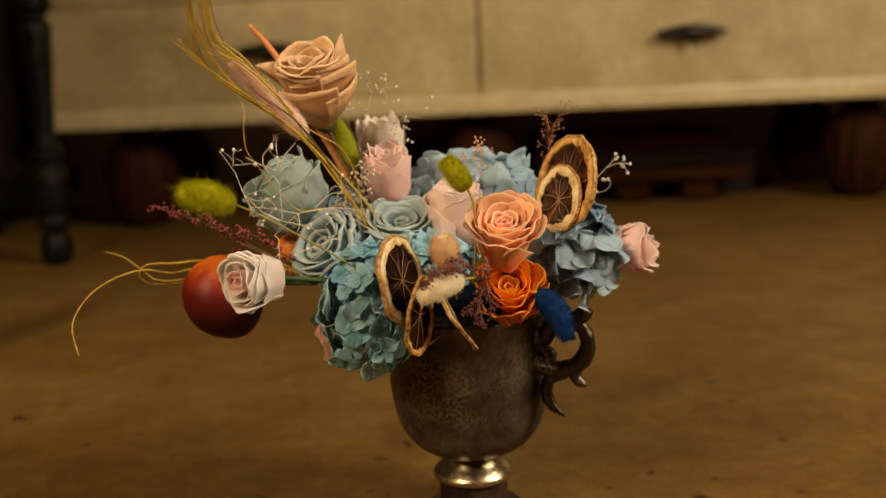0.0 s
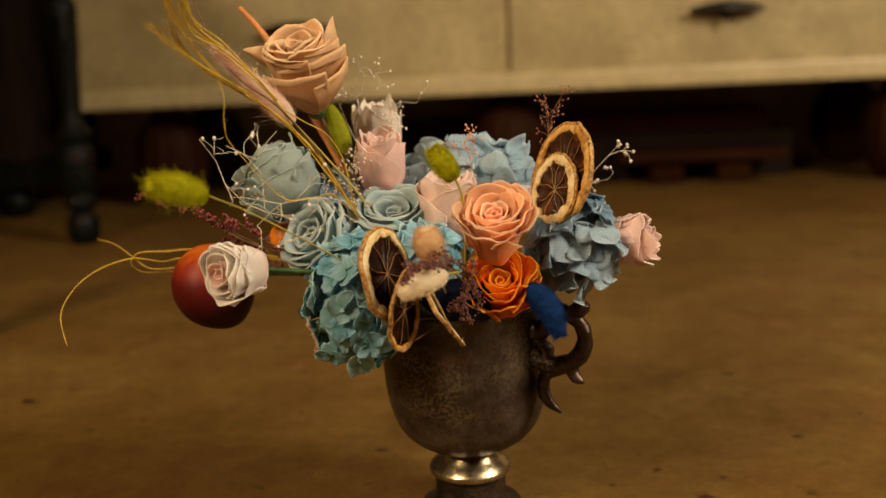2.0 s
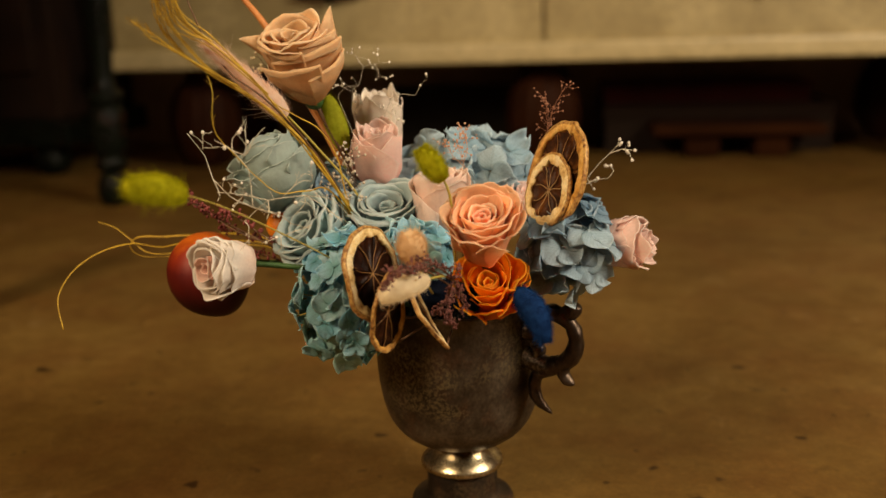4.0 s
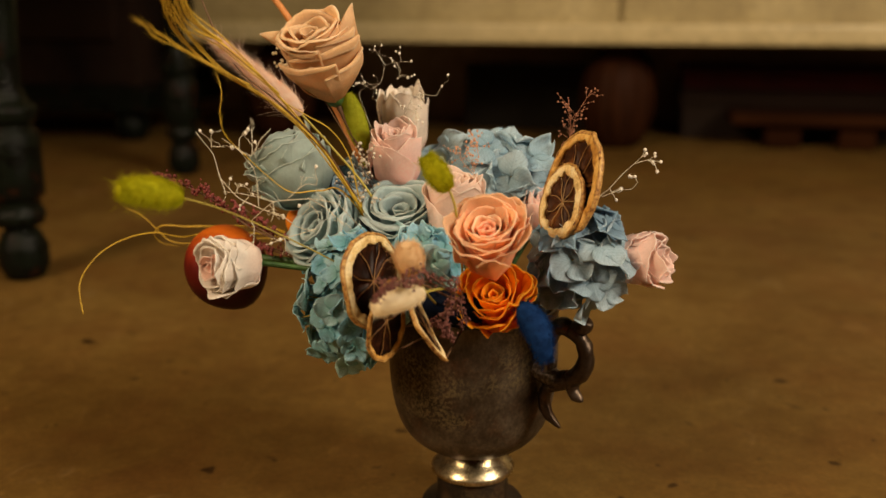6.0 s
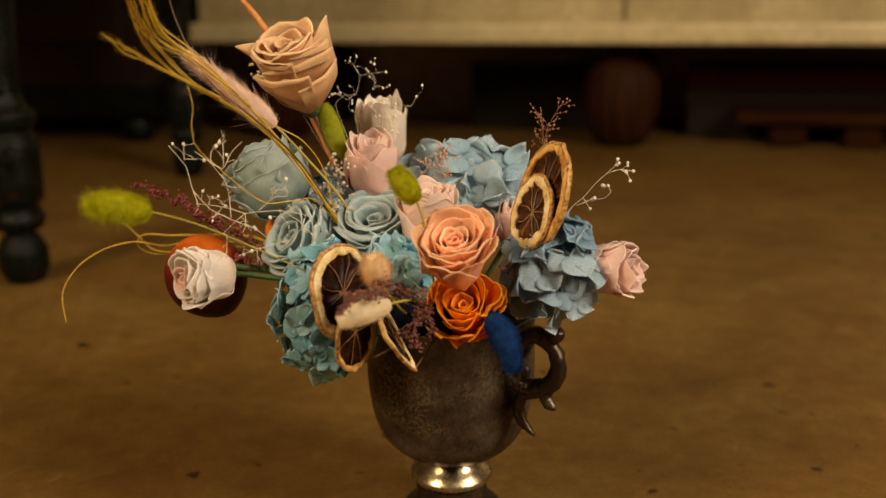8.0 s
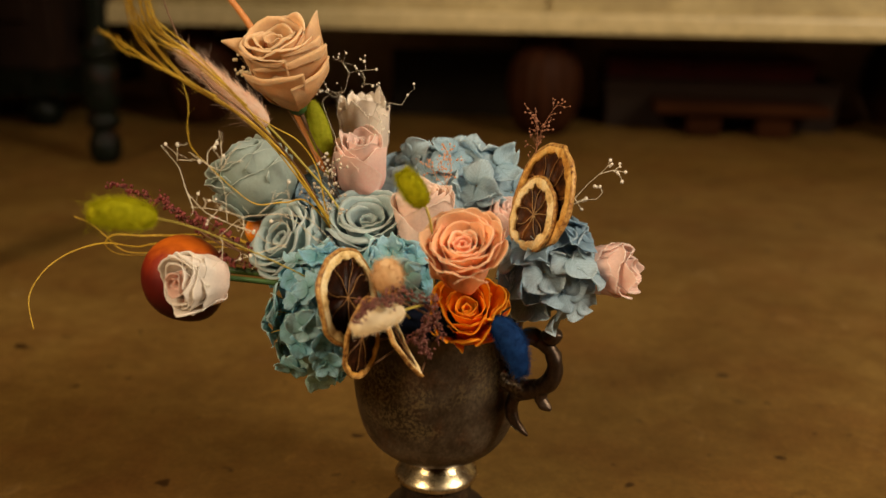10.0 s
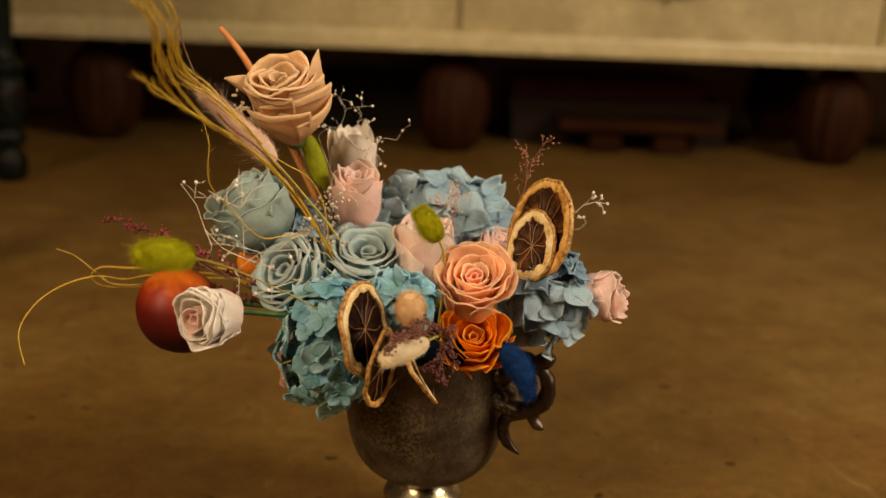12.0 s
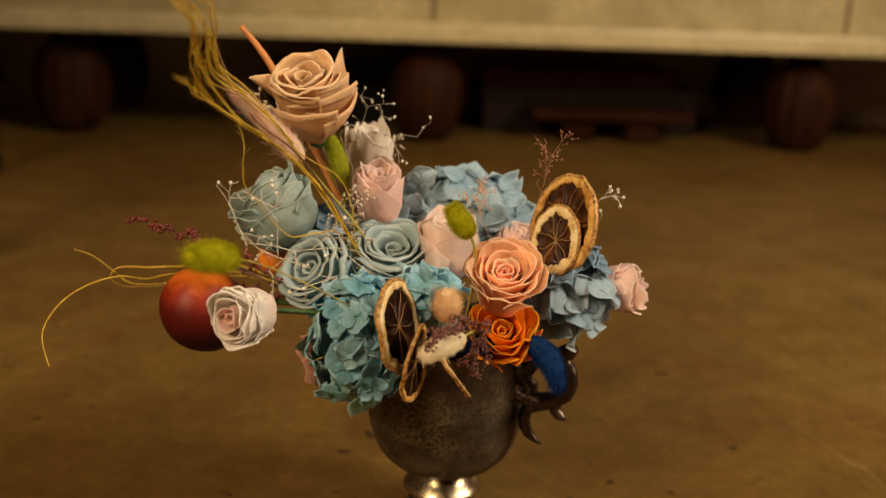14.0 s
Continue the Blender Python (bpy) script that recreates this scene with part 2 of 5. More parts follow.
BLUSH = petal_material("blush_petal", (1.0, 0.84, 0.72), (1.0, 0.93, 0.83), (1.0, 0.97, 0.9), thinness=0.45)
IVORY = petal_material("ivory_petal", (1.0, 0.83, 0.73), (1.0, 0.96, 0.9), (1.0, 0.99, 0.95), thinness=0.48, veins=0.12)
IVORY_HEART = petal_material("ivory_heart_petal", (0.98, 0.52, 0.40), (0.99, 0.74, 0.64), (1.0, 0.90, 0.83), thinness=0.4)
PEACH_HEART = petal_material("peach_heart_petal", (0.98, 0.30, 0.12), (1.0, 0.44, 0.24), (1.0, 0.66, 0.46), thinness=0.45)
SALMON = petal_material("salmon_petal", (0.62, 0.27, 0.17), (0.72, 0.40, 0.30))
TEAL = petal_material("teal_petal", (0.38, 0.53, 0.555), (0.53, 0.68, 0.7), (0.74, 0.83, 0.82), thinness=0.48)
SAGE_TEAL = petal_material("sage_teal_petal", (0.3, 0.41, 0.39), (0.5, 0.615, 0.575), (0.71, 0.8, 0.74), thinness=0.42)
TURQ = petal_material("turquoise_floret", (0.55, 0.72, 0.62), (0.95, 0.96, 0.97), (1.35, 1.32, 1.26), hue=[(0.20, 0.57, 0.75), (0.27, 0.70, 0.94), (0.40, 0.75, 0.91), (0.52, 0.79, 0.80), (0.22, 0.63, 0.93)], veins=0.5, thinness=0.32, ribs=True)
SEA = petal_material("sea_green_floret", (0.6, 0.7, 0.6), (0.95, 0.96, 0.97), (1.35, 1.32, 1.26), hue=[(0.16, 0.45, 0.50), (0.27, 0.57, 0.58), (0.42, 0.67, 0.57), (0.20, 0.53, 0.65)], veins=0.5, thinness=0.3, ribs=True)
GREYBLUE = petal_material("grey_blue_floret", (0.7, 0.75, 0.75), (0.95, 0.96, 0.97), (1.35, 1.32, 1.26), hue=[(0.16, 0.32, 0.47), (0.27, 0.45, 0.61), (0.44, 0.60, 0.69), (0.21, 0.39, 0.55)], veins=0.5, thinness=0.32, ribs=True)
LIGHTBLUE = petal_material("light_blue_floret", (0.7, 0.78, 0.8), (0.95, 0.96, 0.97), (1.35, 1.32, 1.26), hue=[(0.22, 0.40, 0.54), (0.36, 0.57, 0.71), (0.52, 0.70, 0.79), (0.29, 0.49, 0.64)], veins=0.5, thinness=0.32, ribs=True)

RIND = surface("dried_orange_rind", [(0.36, (0.12, 0.042, 0.007)), (0.48, (0.36, 0.18, 0.04)), (0.64, (0.58, 0.37, 0.11))], 380, 0.55, 700, 0.7, 0.0008)
PITH = surface("dried_pith", [(0.34, (0.46, 0.26, 0.07)), (0.46, (0.78, 0.58, 0.24)), (0.60, (0.90, 0.77, 0.45))], 110, 0.7, 800, 0.9, 0.0012)
FLESH = surface("dried_orange_flesh", [(0.38, (0.008, 0.0022, 0.0008)), (0.56, (0.020, 0.0055, 0.0016)), (0.72, (0.075, 0.022, 0.005))], 110, 0.4, 600, 0.6, 0.0010, spec=0.18, vary=0.25)
AMBER_FLESH = surface("amber_orange_flesh", [(0.38, (0.020, 0.006, 0.0015)), (0.54, (0.060, 0.019, 0.004)), (0.70, (0.19, 0.070, 0.014))], 110, 0.45, 600, 0.7, 0.0010, spec=0.18, vary=0.25)
BROWN_PITH = surface("browned_pith", [(0.34, (0.20, 0.070, 0.008)), (0.46, (0.54, 0.27, 0.040)), (0.62, (0.78, 0.50, 0.145))], 110, 0.7, 800, 0.8, 0.0008)
MEMBRANE = surface("dried_membrane", [(0.3, (0.16, 0.065, 0.015)), (0.7, (0.40, 0.22, 0.065))], 200, 0.5)
PALE_MEMBRANE = surface("pale_membrane", [(0.3, (0.24, 0.13, 0.045)), (0.7, (0.52, 0.36, 0.16))], 200, 0.5)

def fluff(name, stops):
    """Fine soft hairs: mottled, matt, half of the light passes through."""
    m, nodes, links, bsdf, out = material(name)
    n = noise_node(nodes, links, nodes.new("ShaderNodeTexCoord").outputs["Object"], 260, 4, 0.6)
    col = ramp(nodes, links, n, stops)
    links.new(col, bsdf.inputs["Base Color"])
    bsdf.inputs["Roughness"].default_value = 0.85
    bsdf.inputs["Specular IOR Level"].default_value = 0.15
    thin = nodes.new("ShaderNodeBsdfTranslucent")
    links.new(col, thin.inputs[0])
    blend = nodes.new("ShaderNodeMixShader")
    blend.inputs[0].default_value = 0.45
    links.new(bsdf.outputs[0], blend.inputs[1])
    links.new(thin.outputs[0], blend.inputs[2])
    links.new(blend.outputs[0], out.inputs[0])
    return m


GREEN_TAIL = fluff("lime_fluff", [(0.3, (0.42, 0.42, 0.006)), (0.7, (0.66, 0.64, 0.016))])
OLIVE_TAIL = fluff("olive_fluff", [(0.3, (0.30, 0.33, 0.012)), (0.7, (0.46, 0.48, 0.03))])
BLUE_TAIL = fluff("royal_blue_fluff", [(0.3, (0.00516, 0.0275, 0.112)), (0.7, (0.012, 0.0619, 0.224))])
NAVY_FILL = fluff("navy_fluff", [(0.3, (0.003, 0.006, 0.018)), (0.7, (0.006, 0.013, 0.038))])
CREAM_TAIL = fluff("cream_fluff", [(0.3, (0.86, 0.75, 0.52)), (0.7, (0.96, 0.88, 0.66))])
TAN_TAIL = fluff("tan_fluff", [(0.3, (0.78, 0.57, 0.31)), (0.7, (0.90, 0.71, 0.44))])
MAUVE_TAIL = fluff("mauve_pink_fluff", [(0.3, (0.98, 0.78, 0.63)), (0.7, (1.0, 0.89, 0.77))])
YELLOW_GRASS = surface("yellow_dyed_grass", [(0.3, (0.42, 0.25, 0.014)), (0.7, (0.66, 0.45, 0.034))], 120, 0.55)
STALK = surface("dry_stalk", [(0.3, (0.32, 0.25, 0.03)), (0.7, (0.50, 0.42, 0.08))], 120, 0.6)
BROWN_STALK = surface("brown_stalk", [(0.3, (0.07, 0.03, 0.012)), (0.7, (0.16, 0.08, 0.03))], 120, 0.6)
GREEN_TAPE = surface("green_stem_tape", [(0.3, (0.02, 0.06, 0.012)), (0.7, (0.05, 0.12, 0.025))], 250, 0.5)
CORAL_STICK = surface("coral_dyed_stick", [(0.3, (0.42, 0.145, 0.03)), (0.7, (0.57, 0.23, 0.055))], 90, 0.55, stretch=(1, 1, 0.3))
PALE_WIRE = surface("pale_stalk", [(0.3, (0.58, 0.53, 0.40)), (0.7, (0.74, 0.70, 0.56))], 200, 0.5)
WHITE_BUD = surface("white_bud", [(0.3, (0.68, 0.63, 0.52)), (0.7, (0.84, 0.80, 0.70))], 500, 0.6)
DULL_BUD = surface("dull_bud", [(0.3, (0.46, 0.40, 0.30)), (0.7, (0.70, 0.63, 0.50))], 500, 0.6)
GOLD_BUD = surface("golden_pink_bud", [(0.3, (0.55, 0.26, 0.14)), (0.7, (0.72, 0.42, 0.25))], 400, 0.45)
COPPER_BUD = surface("copper_bud", [(0.3, (0.22, 0.085, 0.045)), (0.7, (0.38, 0.17, 0.09))], 400, 0.5)
BURGUNDY = surface("burgundy_bead", [(0.3, (0.12, 0.016, 0.013)), (0.7, (0.24, 0.048, 0.040))], 400, 0.6, vary=0.2)
DUSKY = surface("dusky_mauve_bead", [(0.3, (0.0946, 0.0241, 0.0189)), (0.7, (0.232, 0.086, 0.0671))], 400, 0.5, vary=0.2)


def fruit_material():
    m, nodes, links, bsdf, out = material("red_fruit_skin")
    tc = nodes.new("ShaderNodeTexCoord").outputs["Object"]
    sep = nodes.new("ShaderNodeSeparateXYZ")
    links.new(tc, sep.inputs[0])
    soft = noise_node(nodes, links, tc, 45, 5, 0.6)
    add = nodes.new("ShaderNodeMath")
    add.operation = "MULTIPLY_ADD"
    links.new(sep.outputs[2], add.inputs[0])
    add.inputs[1].default_value = 18.0
    drift = nodes.new("ShaderNodeMath")
    drift.operation = "MULTIPLY_ADD"
    links.new(soft, drift.inputs[0])
    drift.inputs[1].default_value, drift.inputs[2].default_value = 0.40, 0.33
    links.new(drift.outputs[0], add.inputs[2])
    col = ramp(nodes, links, add.outputs[0], [(0.22, (0.034, 0.0016, 0.0013)), (0.62, (0.088, 0.0045, 0.0022)), (0.86, (0.23, 0.020, 0.0035)), (1.0, (0.56, 0.125, 0.008))])
    links.new(col, bsdf.inputs["Base Color"])
    bsdf.inputs["Roughness"].default_value = 0.48
    bsdf.inputs["Specular IOR Level"].default_value = 0.25
    bump(nodes, links, bsdf, soft, 0.15, 0.001)
    return m


FRUIT = fruit_material()
ORANGE_SKIN = surface("orange_berry_skin", [(0.3, (0.80, 0.19, 0.008)), (0.7, (0.95, 0.33, 0.02))], 70, 0.4)


# ---- building helpers ----
def thing(name, label, category, group="", at=(0, 0, 0)):
    ob = new(name)
    ob.location = at
    ob.empty_display_size = 0.01
    return tagged(ob, label, category, group)


class Rim(tuple):
    """A face of a petal's cut edge: shaded flat, so that the edge stays crisp."""


def shape(verts, faces, mat_, smooth=True, uvs=None, name="mesh"):
    me = bpy.data.meshes.new(name)
    me.from_pydata([tuple(v) for v in verts], [], faces)
    me.materials.append(mat_)
    if smooth:
        me.polygons.foreach_set("use_smooth", [not isinstance(q, Rim) for q in faces])
    if uvs is not None:
        layer = me.uv_layers.new(name="along")
        for loop in me.loops:
            layer.data[loop.index].uv = uvs[loop.vertex_index]
    me.update()
    return me


def put(name, me, parent, label="", kind=""):
    """One mesh object under its thing; verts are in the world, so the parent's place is taken off."""
    ob = new(name, me)
    ob.parent = parent
    return tagged(ob, label, kind=kind)


def part(name, bm, mat_, parent, label="", smooth=False):
    me = bpy.data.meshes.new(name)
    bm.to_mesh(me)
    bm.free()
    me.materials.append(mat_)
    if smooth:
        me.polygons.foreach_set("use_smooth", [True] * len(me.polygons))
    ob = new(name, me)
    ob.parent = parent
    return tagged(ob, label)


def box(size, at, bevel=0.0, turn=None):
    bm = bmesh.new()
    bmesh.ops.create_cube(bm, size=1.0, matrix=Matrix.Diagonal((*size, 1)))
    if bevel:
        bmesh.ops.bevel(bm, geom=bm.edges[:], offset=bevel, segments=2, affect="EDGES", profile=0.6)
    if turn:
        bmesh.ops.transform(bm, matrix=turn, verts=bm.verts)
    bmesh.ops.translate(bm, vec=at, verts=bm.verts)
    return bm


def spline(points, steps=6):
    """A smooth line through the points."""
    pts = [Vector(p) for p in points]
    if len(pts) == 2:
        return [pts[0].lerp(pts[1], i / steps) for i in range(steps + 1)]
    out = []
    for i in range(len(pts) - 1):
        a, b = pts[max(i - 1, 0)], pts[i]
        c, d = pts[i + 1], pts[min(i + 2, len(pts) - 1)]
        for k in range(steps):
            t = k / steps
            out.append(0.5 * ((2 * b) + (c - a) * t + (2 * a - 5 * b + 4 * c - d) * t * t + (3 * b - a - 3 * c + d) * t ** 3))
    out.append(pts[-1])
    return out


def tube(line, radius, sides=6, flat=1.0, swell=None):
    """Verts and faces of a round bar along the line; radius: one number or (start, end)."""
    r0, r1 = radius if isinstance(radius, tuple) else (radius, radius)
    n = len(line)
    verts, faces = [], []
    side = None
    for i, p in enumerate(line):
        way = (line[min(i + 1, n - 1)] - line[max(i - 1, 0)]).normalized()
        if side is None:
            side = way.orthogonal().normalized()
        side = (side - way * side.dot(way)).normalized()
        other = way.cross(side)
        f = i / (n - 1)
        r = swell(f) if swell else r0 + (r1 - r0) * f
        for k in range(sides):
            a = 2 * math.pi * k / sides
            verts.append(p + side * (r * math.cos(a)) + other * (r * flat * math.sin(a)))
    for i in range(n - 1):
        for k in range(sides):
            a, b = i * sides + k, i * sides + (k + 1) % sides
            faces.append((a, b, b + sides, a + sides))
    faces.append(tuple(range(sides - 1, -1, -1)))
    faces.append(tuple((n - 1) * sides + k for k in range(sides)))
    return verts, faces


def joined(pieces):
    verts, faces = [], []
    for v, f in pieces:
        o = len(verts)
        verts += v
        faces += [tuple(i + o for i in q) for q in f]
    return verts, faces


def lathe(profile, segments=64, flutes=0, depth=0.0):
    verts, faces = [], []
    for r, z in profile:
        for k in range(segments):
            a = 2 * math.pi * k / segments
            rr = r * (1 + depth * abs(math.sin(flutes * a / 2)) - depth) if flutes else r
            verts.append(Vector((rr * math.cos(a), rr * math.sin(a), z)))
    for i in range(len(profile) - 1):
        for k in range(segments):
            a, b = i * segments + k, i * segments + (k + 1) % segments
            faces.append((a, b, b + segments, a + segments))
    faces.append(tuple(range(segments - 1, -1, -1)))
    faces.append(tuple((len(profile) - 1) * segments + k for k in range(segments)))
    return verts, faces


def bead(at, r, rings=4, sides=6, stretch=1.0, way=None):
    verts, faces = [], []
    q = Vector((0, 0, 1)).rotation_difference(Vector(way)) if way is not None else None
    for i in range(rings + 1):
        th = math.pi * i / rings
        for k in range(sides):
            a = 2 * math.pi * k / sides
            v = Vector((r * math.sin(th) * math.cos(a), r * math.sin(th) * math.sin(a), r * stretch * math.cos(th)))
            verts.append(Vector(at) + (q @ v if q else v))
    for i in range(rings):
        for k in range(sides):
            a, b = i * sides + k, i * sides + (k + 1) % sides
            faces.append((a, a + sides, b + sides, b))
    return verts, faces


def sheet(fn, nu, nv, thick):
    """A thin closed petal from fn(u, v), u in -1..1, v in 0..1, with uvs."""
    P = [[fn(-1 + 2 * i / nu, j / nv) for i in range(nu + 1)] for j in range(nv + 1)]
    verts, uvs, faces = [], [], []
    for j in range(nv + 1):
        for i in range(nu + 1):
            du = P[j][min(i + 1, nu)] - P[j][max(i - 1, 0)]
            dv = P[min(j + 1, nv)][i] - P[max(j - 1, 0)][i]
            nrm = du.cross(dv)
            nrm = nrm.normalized() if nrm.length > 1e-12 else Vector((0, 0, 1))
            verts.append((P[j][i], nrm))
            uvs.append((i / nu, j / nv))
    w = nu + 1
    n = len(verts)
    front = [p + q * thick / 2 for p, q in verts]
    back = [p - q * thick / 2 for p, q in verts]
    for j in range(nv):
        for i in range(nu):
            a = j * w + i
            faces.append((a, a + 1, a + 1 + w, a + w))
            faces.append((n + a, n + a + w, n + a + 1 + w, n + a + 1))
    edge = [i for i in range(w)] + [j * w + nu for j in range(1, nv + 1)] + [nv * w + i for i in range(nu - 1, -1, -1)] + [j * w for j in range(nv - 1, 0, -1)]
    for k in range(len(edge)):
        a, b = edge[k], edge[(k + 1) % len(edge)]
        faces.append(Rim((b, a, n + a, n + b)))
    return front + back, faces, uvs + uvs


def aim(base, top, spin=0.0):
    """The pose whose z axis runs from base towards top."""
    z = (Vector(top) - Vector(base)).normalized()
    return Matrix.Translation(base) @ z.to_track_quat("Z", "Y").to_matrix().to_4x4() @ pose(0, 0, 0, 0, 0, spin)


# ---- the room ----
def slab(name, size, at, mat_, label, category):
    ob = part(name, box(size, at), mat_, None)
    return tagged(ob, label, category, kind="structure")


slab("floor", (7.0, 8.0, 0.1), (0.0, 1.0, -0.05), CONCRETE, "brown stained worn concrete shop floor", "floor")
slab("wall_north", (7.0, 0.12, 2.7), (0.0, 3.16, 1.35), WALL, "dim brown plaster wall behind the cabinets", "wall")
slab("wall_south", (7.0, 0.12, 2.7), (0.0, -2.96, 1.35), WALL, "plain brown plaster wall", "wall")
slab("wall_west", (0.12, 6.0, 2.7), (-3.46, 0.1, 1.35), WALL, "plain brown plaster wall", "wall")
slab("wall_east", (0.12, 6.0, 2.7), (3.46, 0.1, 1.35), WALL, "plain brown plaster wall", "wall")
slab("ceiling", (7.0, 8.0, 0.1), (0.0, 1.0, 2.75), WALL, "plain dim ceiling", "ceiling")


# ---- the cream cabinet on round feet ----
def cream_cabinet():
    x0, x1, y0, y1 = -1.04, 2.22, 2.452, 3.04
    t = thing("drawer_cabinet", "long cream painted wooden drawer cabinet, worn, on round brown feet", "cabinet", at=(0.6, 2.7, 0))
    o = t.location
    part("body", box((x1 - x0, y1 - y0, 0.68), Vector(((x0 + x1) / 2, (y0 + y1) / 2, 0.62)) - o, 0.004), CREAM, t)
    part("base_moulding", box((x1 - x0 + 0.04, 0.045, 0.052), Vector(((x0 + x1) / 2, y0 - 0.012, 0.293)) - o, 0.012), CREAM_EDGE, t, "rounded cream base moulding, paler than the drawers")
    for k, cx in enumerate((-0.455, 0.597, 1.648)):
        for row, cz in enumerate((0.446, 0.70)):
            wide, mid = (1.10, cx - 0.029) if k == 0 else (1.042, cx)
            d = part("drawer", box((wide, 0.022, 0.257 if row == 0 else 0.245), Vector((mid, y0 - 0.006, cz)) - o, 0.004), CREAM, t, "plain cream drawer front with a black iron pull")
            # a winged bar pull on a post
            wing = spline([(-0.088, 0, 0.0), (-0.05, -0.004, 0.004), (0, -0.008, 0.007), (0.05, -0.004, 0.004), (0.088, 0, 0.0)], 5)
            v, f = tube(wing, 0.013, 10, 0.7, lambda s: 0.0065 + 0.011 * math.sin(math.pi * s) ** 1.3)
            v = [p + Vector((cx, y0 - 0.045, cz)) - o for p in v]
            put("pull", shape(v, f, BLACK_IRON), d, "black iron winged drawer pull")
            v, f = tube([Vector((cx, y0 - 0.012, cz - 0.004)) - o, Vector((cx, y0 - 0.03, cz - 0.002)) - o, Vector((cx, y0 - 0.05, cz)) - o], (0.017, 0.012), 10)
            put("post", shape(v, f, BLACK_IRON), d)
            v, f = bead(Vector((cx, y0 - 0.052, cz - 0.004)) - o, 0.015, 8, 14, 1.5)
            put("boss", shape(v, f, BLACK_IRON), d)
    for cx in (-0.86, 0.068, 1.09, 2.05):
        for cy in (2.545, 2.95):
            prof = [(0.03, 0.0), (0.055, 0.004), (0.082, 0.04), (0.096, 0.085), (0.099, 0.13), (0.092, 0.18), (0.07, 0.22), (0.045, 0.242), (0.045, 0.29)]
            line = spline([(r, z, 0) for r, z in prof], 3)
            v, f = lathe([(p.x, p.y) for p in line], 48, 14, 0.12)
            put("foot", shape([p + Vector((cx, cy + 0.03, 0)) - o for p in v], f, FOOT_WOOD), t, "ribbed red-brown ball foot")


cream_cabinet()


def plank_stand():
    t = thing("plank_stand", "low stand of worn brown boards under the cabinet", "stand", at=(0.6, 2.66, 0))
    part("top_board", box((0.45, 0.17, 0.030), (-0.02, 0.0, 0.075), 0.012), SHADED_BOARD, t)
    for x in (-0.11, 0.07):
        part("leg", box((0.09, 0.12, 0.060), (x, 0.0, 0.030), 0.010), SHADED_BOARD, t)


plank_stand()


def flat_box(name, size, at, mat_, label, category):
    t = part(name, box(size, (0, 0, size[2] / 2), 0.004), mat_, None)
    t.location = at
    tagged(t, label, category)
    return t


def lidded_box(size, at, mat_, label):
    t = thing("storage_box", label, "box", at=at)
    part("body", box((size[0], size[1], size[2] * 0.7), (0, 0, size[2] * 0.35), 0.004), mat_, t)
    part("lid", box((size[0] + 0.012, size[1] + 0.012, size[2] * 0.3), (0, 0, size[2] * 0.852), 0.004), mat_, t)


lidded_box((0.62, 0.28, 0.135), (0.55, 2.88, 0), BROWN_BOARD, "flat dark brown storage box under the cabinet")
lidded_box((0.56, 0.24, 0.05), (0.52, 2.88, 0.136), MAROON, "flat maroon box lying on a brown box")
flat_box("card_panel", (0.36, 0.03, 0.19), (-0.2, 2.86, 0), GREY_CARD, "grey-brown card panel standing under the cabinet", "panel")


# ---- the dark table with turned legs ----
def turned_leg(t, x, y, o, tall):
    prof = [(0.020, 0.0), (0.030, 0.004), (0.038, 0.022), (0.038, 0.045), (0.030, 0.064), (0.022, 0.072), (0.036, 0.080), (0.040, 0.092), (0.034, 0.104), (0.034, 0.112),
            (0.042, 0.120), (0.042, 0.205), (0.034, 0.215), (0.042, 0.225), (0.044, 0.238), (0.030, 0.252), (0.024, 0.27), (0.029, 0.35), (0.037, 0.44), (0.041, 0.50), (0.030, 0.52), (0.046, 0.535), (0.046, 0.56), (0.034, 0.575), (0.036, tall)]
    line = []
    for (r0, z0), (r1, z1) in zip(prof[:-1], prof[1:]):
        for k in range(3):
            s = k / 3
            e = s * s * (3 - 2 * s)
            line.append((r0 + (r1 - r0) * e, z0 + (z1 - z0) * s))
    line.append(prof[-1])
    line = [(r * 0.9, z) for r, z in line]
    v, f = lathe(line, 28)
    put("leg", shape([p + Vector((x, y, 0)) - o for p in v], f, PATINA), t, "turned leg with bulbs and a bun foot")


def dark_table():
    legs = [(-0.715, 1.20), (-0.86, 1.985), (-1.48, 1.06), (-1.62, 1.84)]
    o = Vector((-1.17, 1.52, 0))
    t = thing("side_table", "near-black antique table on turned legs with green patina", "table", at=o)
    for x, y in legs:
        turned_leg(t, x, y, o, 0.66)
    turn = pose(0, 0, 0, 0, 0, 10.6)
    part("apron", box((0.82, 0.86, 0.11), (0, 0, 0.70), 0.006, turn), DARK_WOOD, t)
    part("tabletop", box((0.94, 0.98, 0.035), (0, 0, 0.772), 0.01, turn), DARK_WOOD, t)


dark_table()


def dark_chest():
    t = thing("dark_chest", "dark brown wooden chest on a black plinth with bun feet", "chest", at=(-1.78, 2.62, 0))
    part("plinth", box((1.26, 0.5, 0.07), (0, 0, 0.115), 0.008), PATINA, t)
    part("body", box((1.2, 0.46, 0.75), (0, 0, 0.525), 0.006), DARK_WOOD, t)
    for x in (-0.3, 0.3):
        part("panel", box((0.5, 0.016, 0.5), (x, -0.238, 0.52), 0.006), BROWN_BOARD, t)
    for x in (-0.54, 0.0, 0.54):
        v, f = lathe([(0.03, 0), (0.045, 0.02), (0.048, 0.045), (0.035, 0.075), (0.03, 0.09)], 20)
        put("foot", shape([p + Vector((x, -0.18, 0)) for p in v], f, PATINA), t)


